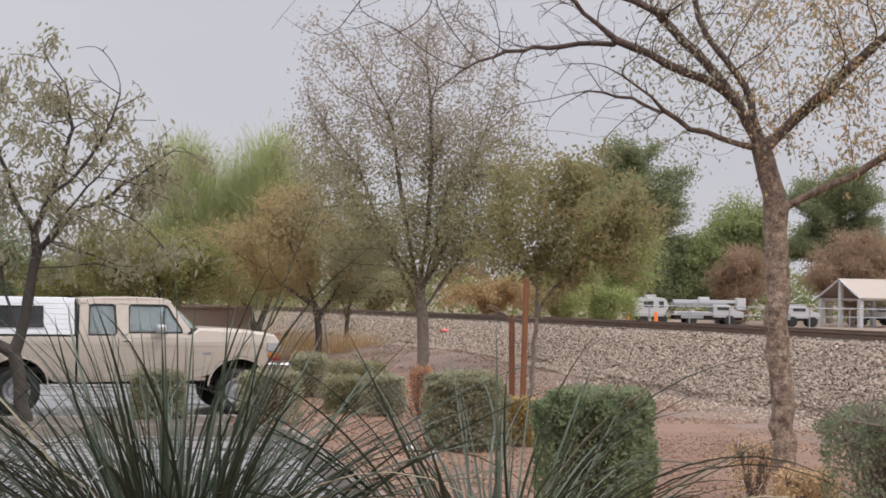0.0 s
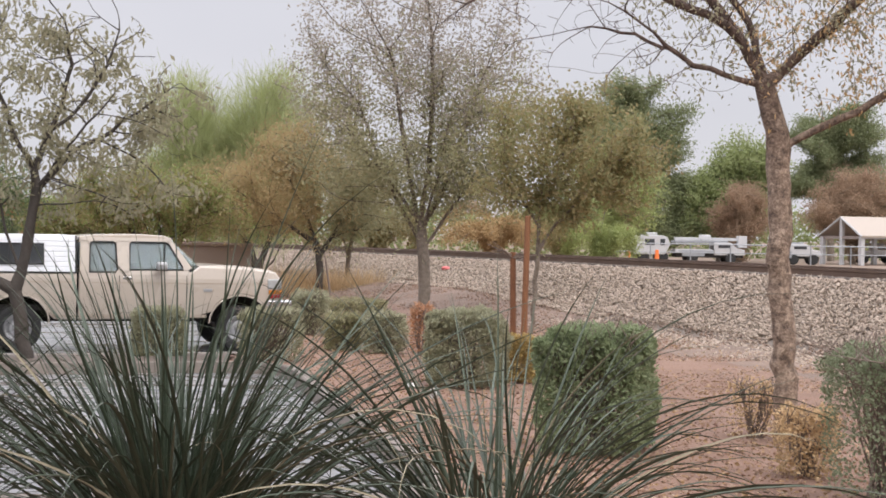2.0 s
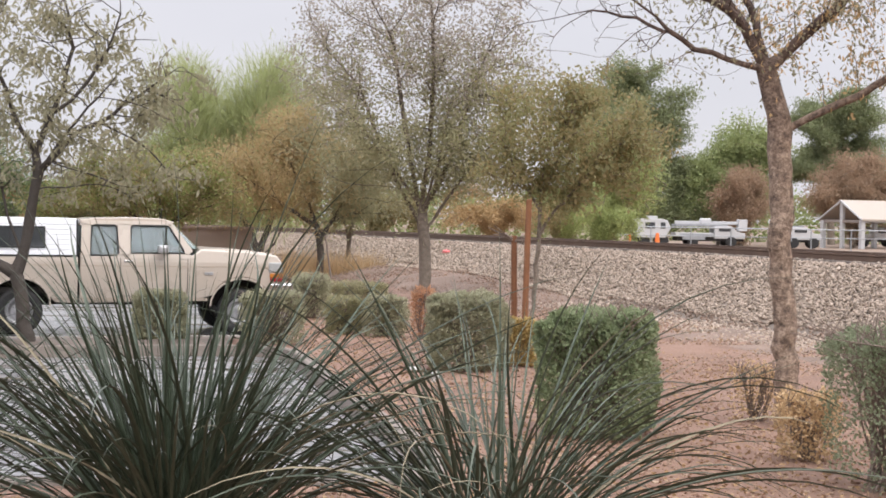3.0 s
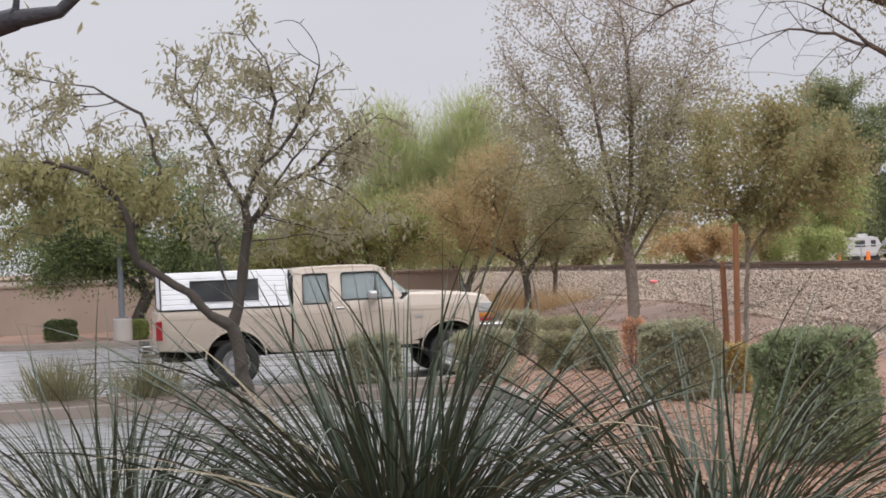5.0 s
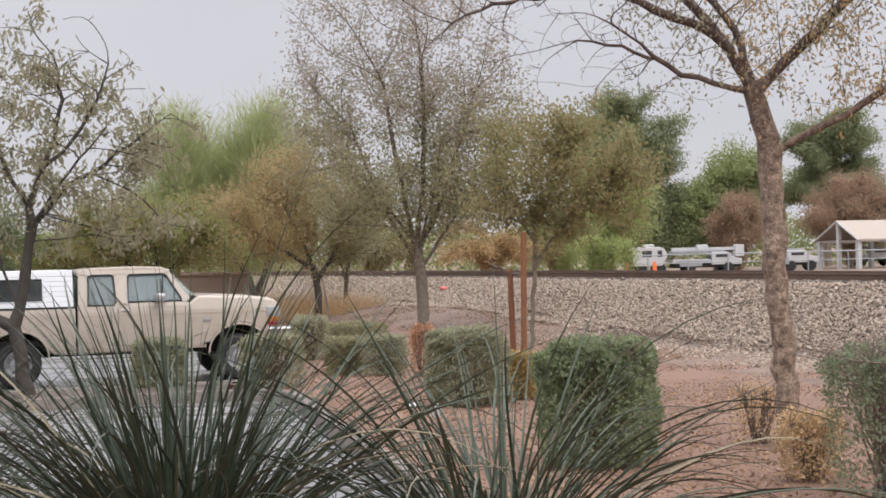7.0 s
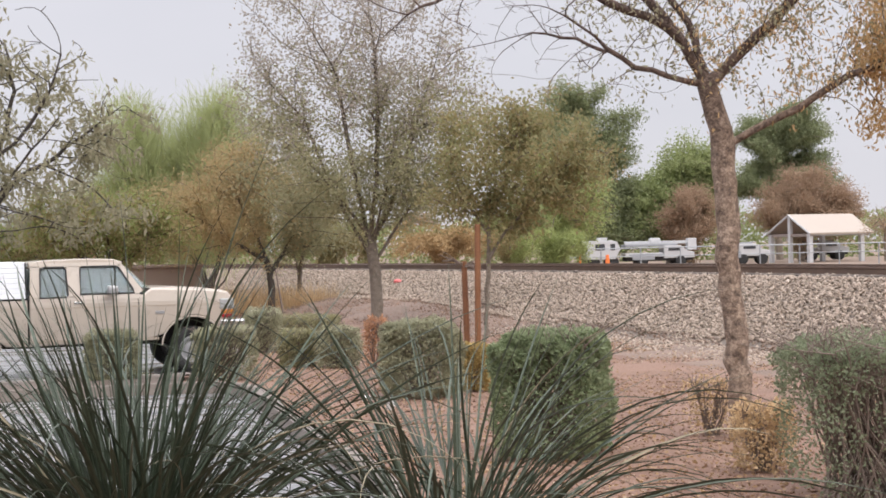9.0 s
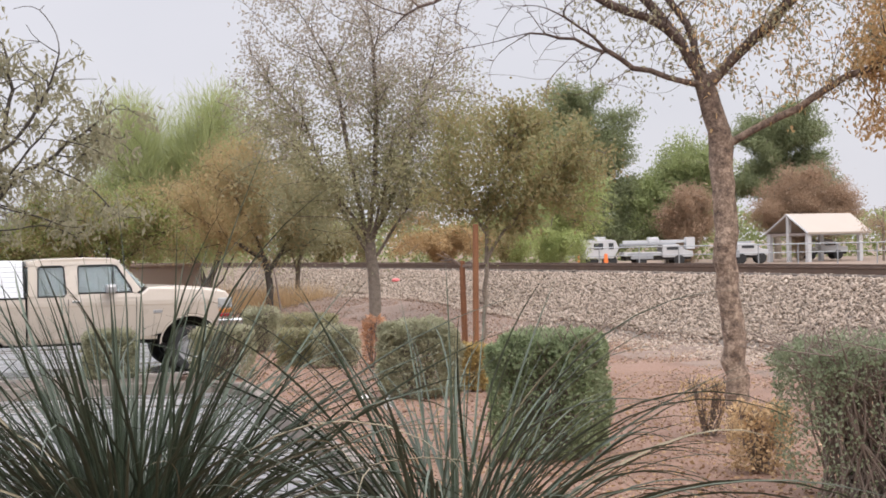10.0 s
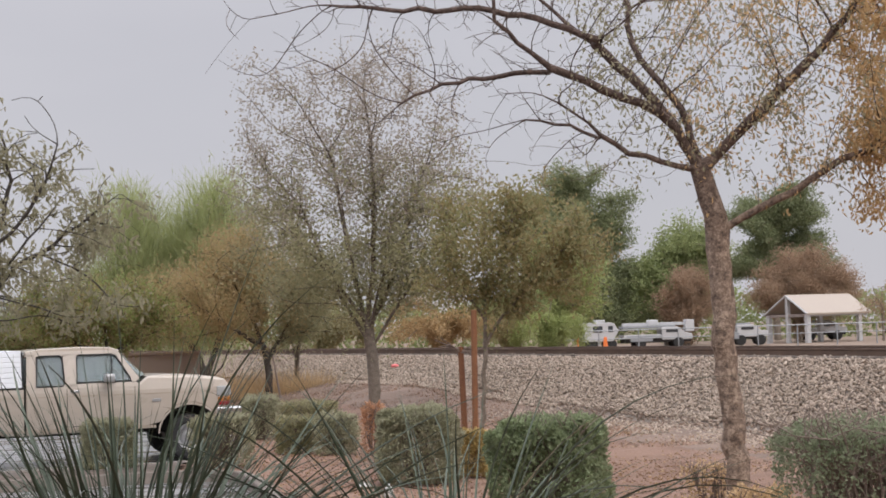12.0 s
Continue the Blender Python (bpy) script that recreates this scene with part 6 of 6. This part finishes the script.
def cone(x, y, z, slim=1.0):
    bm = bmesh.new()
    tube(bm, [(0, 0, 0), (0, 0, 0.03), (0, 0, 0.04), (0, 0, 0.95), (0, 0, 0.97)], [0.24, 0.24, 0.17, 0.1, 0.07], 14)
    tagged(part("traffic_drum", bm, M_ORANGE, m=pose(x, y, z) @ Matrix.Diagonal((slim, slim, 1, 1))), "orange plastic marker drum beyond the rails" if slim == 1 else "slim orange marker post beyond the rails", "marker")


cone(12.86, 112, 0.1)
cone(11.2, 112, 0.1, 0.45)


def crumple(name, x, y, z, sx, sy, sz, material, label, category):
    bm = bmesh.new()
    bmesh.ops.create_icosphere(bm, subdivisions=3, radius=1)
    for v in bm.verts:
        k = 1 + 0.35 * noise.noise(v.co * 2.1 + Vector((x, y, 3)))
        v.co = Vector((v.co.x * sx * k, v.co.y * sy * k, v.co.z * sz * k))
    tagged(part(name, bm, material, m=pose(x, y, z), smooth=True), label, category)


crumple("plastic_bag", -0.06, 19.2, 0.16, 0.045, 0.04, 0.09, M_BAG, "crumpled white plastic scrap on red gravel", "litter")
crumple("plastic_bag", -0.32, 20.4, 0.13, 0.07, 0.05, 0.04, M_BAG, "flat white plastic scrap on red gravel", "litter")
crumple("marker_cloth", rail_x(48) - 0.9, 48.0, bank_z(-0.9, 48) + 0.07, 0.1, 0.08, 0.05, M_PINK, "faded pink-red cloth on the ballast", "cloth")

# bare stick leaning by the rusty tree
bm = bmesh.new()
tube(bm, [(-2.98, 47.0, 1.3), (-2.92, 47.0, 0.9), (-2.86, 47.02, 0.5), (-2.8, 47.0, 0.08)], [0.016, 0.022, 0.026, 0.03], 7)
tagged(part("dead_stick", bm, M_TWIG), "pale bare stick leaning in dry grass", "stick")

# painted bay lines
def bay_line(x, y, length, turn):
    bm = boxed(-length / 2, length / 2, -0.05, 0.05, 0.0, 0.005)
    tagged(part("bay_line", bm, M_STRIPE, m=pose(x, y, 0.0, 0, 0, turn)), "worn white parking bay line", "road marking", "bay lines", kind="structure")


bay_line(-5.9, 25.75, 4.4, 17)

# ---------------------------------------------------------------- railway track
def track():
    top = thing("railway_track", pose(0, 0, 0), "rusty steel rails on dark timber sleepers", "railway track", kind="structure")
    prof = [(-0.07, 0.0), (0.07, 0.0), (0.02, 0.03), (0.02, 0.12), (0.036, 0.135), (0.036, 0.165), (-0.036, 0.165), (-0.036, 0.135), (-0.02, 0.12), (-0.02, 0.03)]
    ys = [0, 8] + list(np.arange(14, 100, 2.0)) + [110, 130, 150]
    for off in (0.75, 2.19):
        bm = bmesh.new()
        rings = [[bm.verts.new((rail_x(y) + off + a, y, BANK + 0.02 + b)) for a, b in prof] for y in ys]
        for a, b in zip(rings, rings[1:]):
            for k in range(len(prof)):
                bm.faces.new((a[k], a[(k + 1) % len(prof)], b[(k + 1) % len(prof)], b[k]))
        part("rail", bm, M_RAIL, top)
    bm = boxed(-1.25, 1.25, -0.12, 0.12, -0.12, 0.06, bevel=0.012, seg=1)
    me = bpy.data.meshes.new("sleeper")
    bm.to_mesh(me)
    bm.free()
    me.materials.append(M_TIE)
    for k in range(120):
        y = 14 + 0.55 * k
        slope = math.degrees(math.atan2(rail_x(y + 0.5) - rail_x(y - 0.5), 1.0))
        piece("sleeper", me, top, m=pose(rail_x(y) + 1.47, y, BANK, 0, 0, -slope))


track()


# ---------------------------------------------------------------- loose stones, last
def loose():
    shapes, f0 = rock_shapes(14, 9)
    rng = np.random.default_rng(77)
    for count, y0, y1, kind, big in ((48000, 17, 40, (shapes, f0), 0.028), (46000, 40, 74, chip_shapes(14, 8), 0.036)):
        at = ballast_places(rng, count, y0, y1)
        size = np.clip(rng.normal(big, 0.008, len(at)), 0.014, 0.06)
        tagged(new("ballast", heap("ballast", rng, at, size, M_BALLAST, *kind)), "loose grey and tan ballast stones", "stones", kind="stuff")
    shared = [obj_mesh("stone", s, f0, M_BALLAST) for s in shapes]
    near = ballast_places(rng, 280, 21, 31)
    for p in near:
        s = float(np.clip(rng.normal(0.033, 0.009), 0.018, 0.055))
        piece("stone", shared[int(rng.integers(0, 14))], bank, m=Matrix.Translation(Vector(p) + Vector((0, 0, 0.03))) @ Euler((rng.normal() * 0.5, rng.normal() * 0.5, rng.uniform(0, 6.28))).to_matrix().to_4x4() @ Matrix.Scale(s, 4))
    # fine red gravel and leaf litter on the planting bed
    n = 34000
    y = 10.5 + 36 * rng.random(n) ** 1.7
    lo = np.interp(y, [10, 12, 14.2, 19, 23.5, 25, 30, 34, 47], [-5, 0.2, -0.1, -1.0, -1.8, -2.2, -2.2, -2.9, -6])
    hi = np.array([rail_x(b) - 1.8 for b in y])
    x = lo + (hi - lo) * rng.random(n)
    z = np.array([bank_z(a - rail_x(b), b) for a, b in zip(x, y)]) + 0.012
    size = np.clip(rng.normal(0.016, 0.007, n), 0.006, 0.05)
    tagged(new("gravel", heap("gravel", rng, np.stack([x, y, z], 1), size, M_GRAVEL, *chip_shapes(14, 3))), "fine reddish landscape gravel", "gravel", kind="stuff")
    # stones strayed down from the ballast over the dirt slope
    n = 9000
    y = 18 + 34 * rng.random(n) ** 1.2
    off = -1.7 - 3.6 * rng.random(n) ** 1.6
    at = np.stack([np.array([rail_x(b) for b in y]) + off, y, np.array([bank_z(a, b) for a, b in zip(off, y)]) + 0.015], 1)
    tagged(new("stray_stones", heap("stray_stones", rng, at, np.clip(rng.normal(0.022, 0.008, n), 0.008, 0.05), M_STRAY, *chip_shapes(14, 5))), "stray tan stones on the dirt slope", "stones", kind="stuff")
    n = 15000
    y = 10.5 + 24 * rng.random(n) ** 2.3
    lo = np.interp(y, [10, 12, 14.2, 19, 23.5, 25, 30, 35], [-5, 0.2, -0.1, -1.0, -1.8, -2.2, -2.2, -3])
    x = lo + (np.array([rail_x(b) - 2.4 for b in y]) - lo) * rng.random(n)
    at = np.stack([x, y, np.array([bank_z(a - rail_x(b), b) for a, b in zip(x, y)]) + 0.03], 1)
    d = rng.normal(size=(n, 3)) * np.array([1, 1, 0.15])
    me = leaves_mesh("leaf_litter", rng, at, 0.04, 0.02, M_LITTER, 0, d * 3, 0.2, 0.2)
    tagged(new("leaf_litter", me), "fallen tan and ochre leaves on the gravel", "leaves", kind="stuff")


loose()
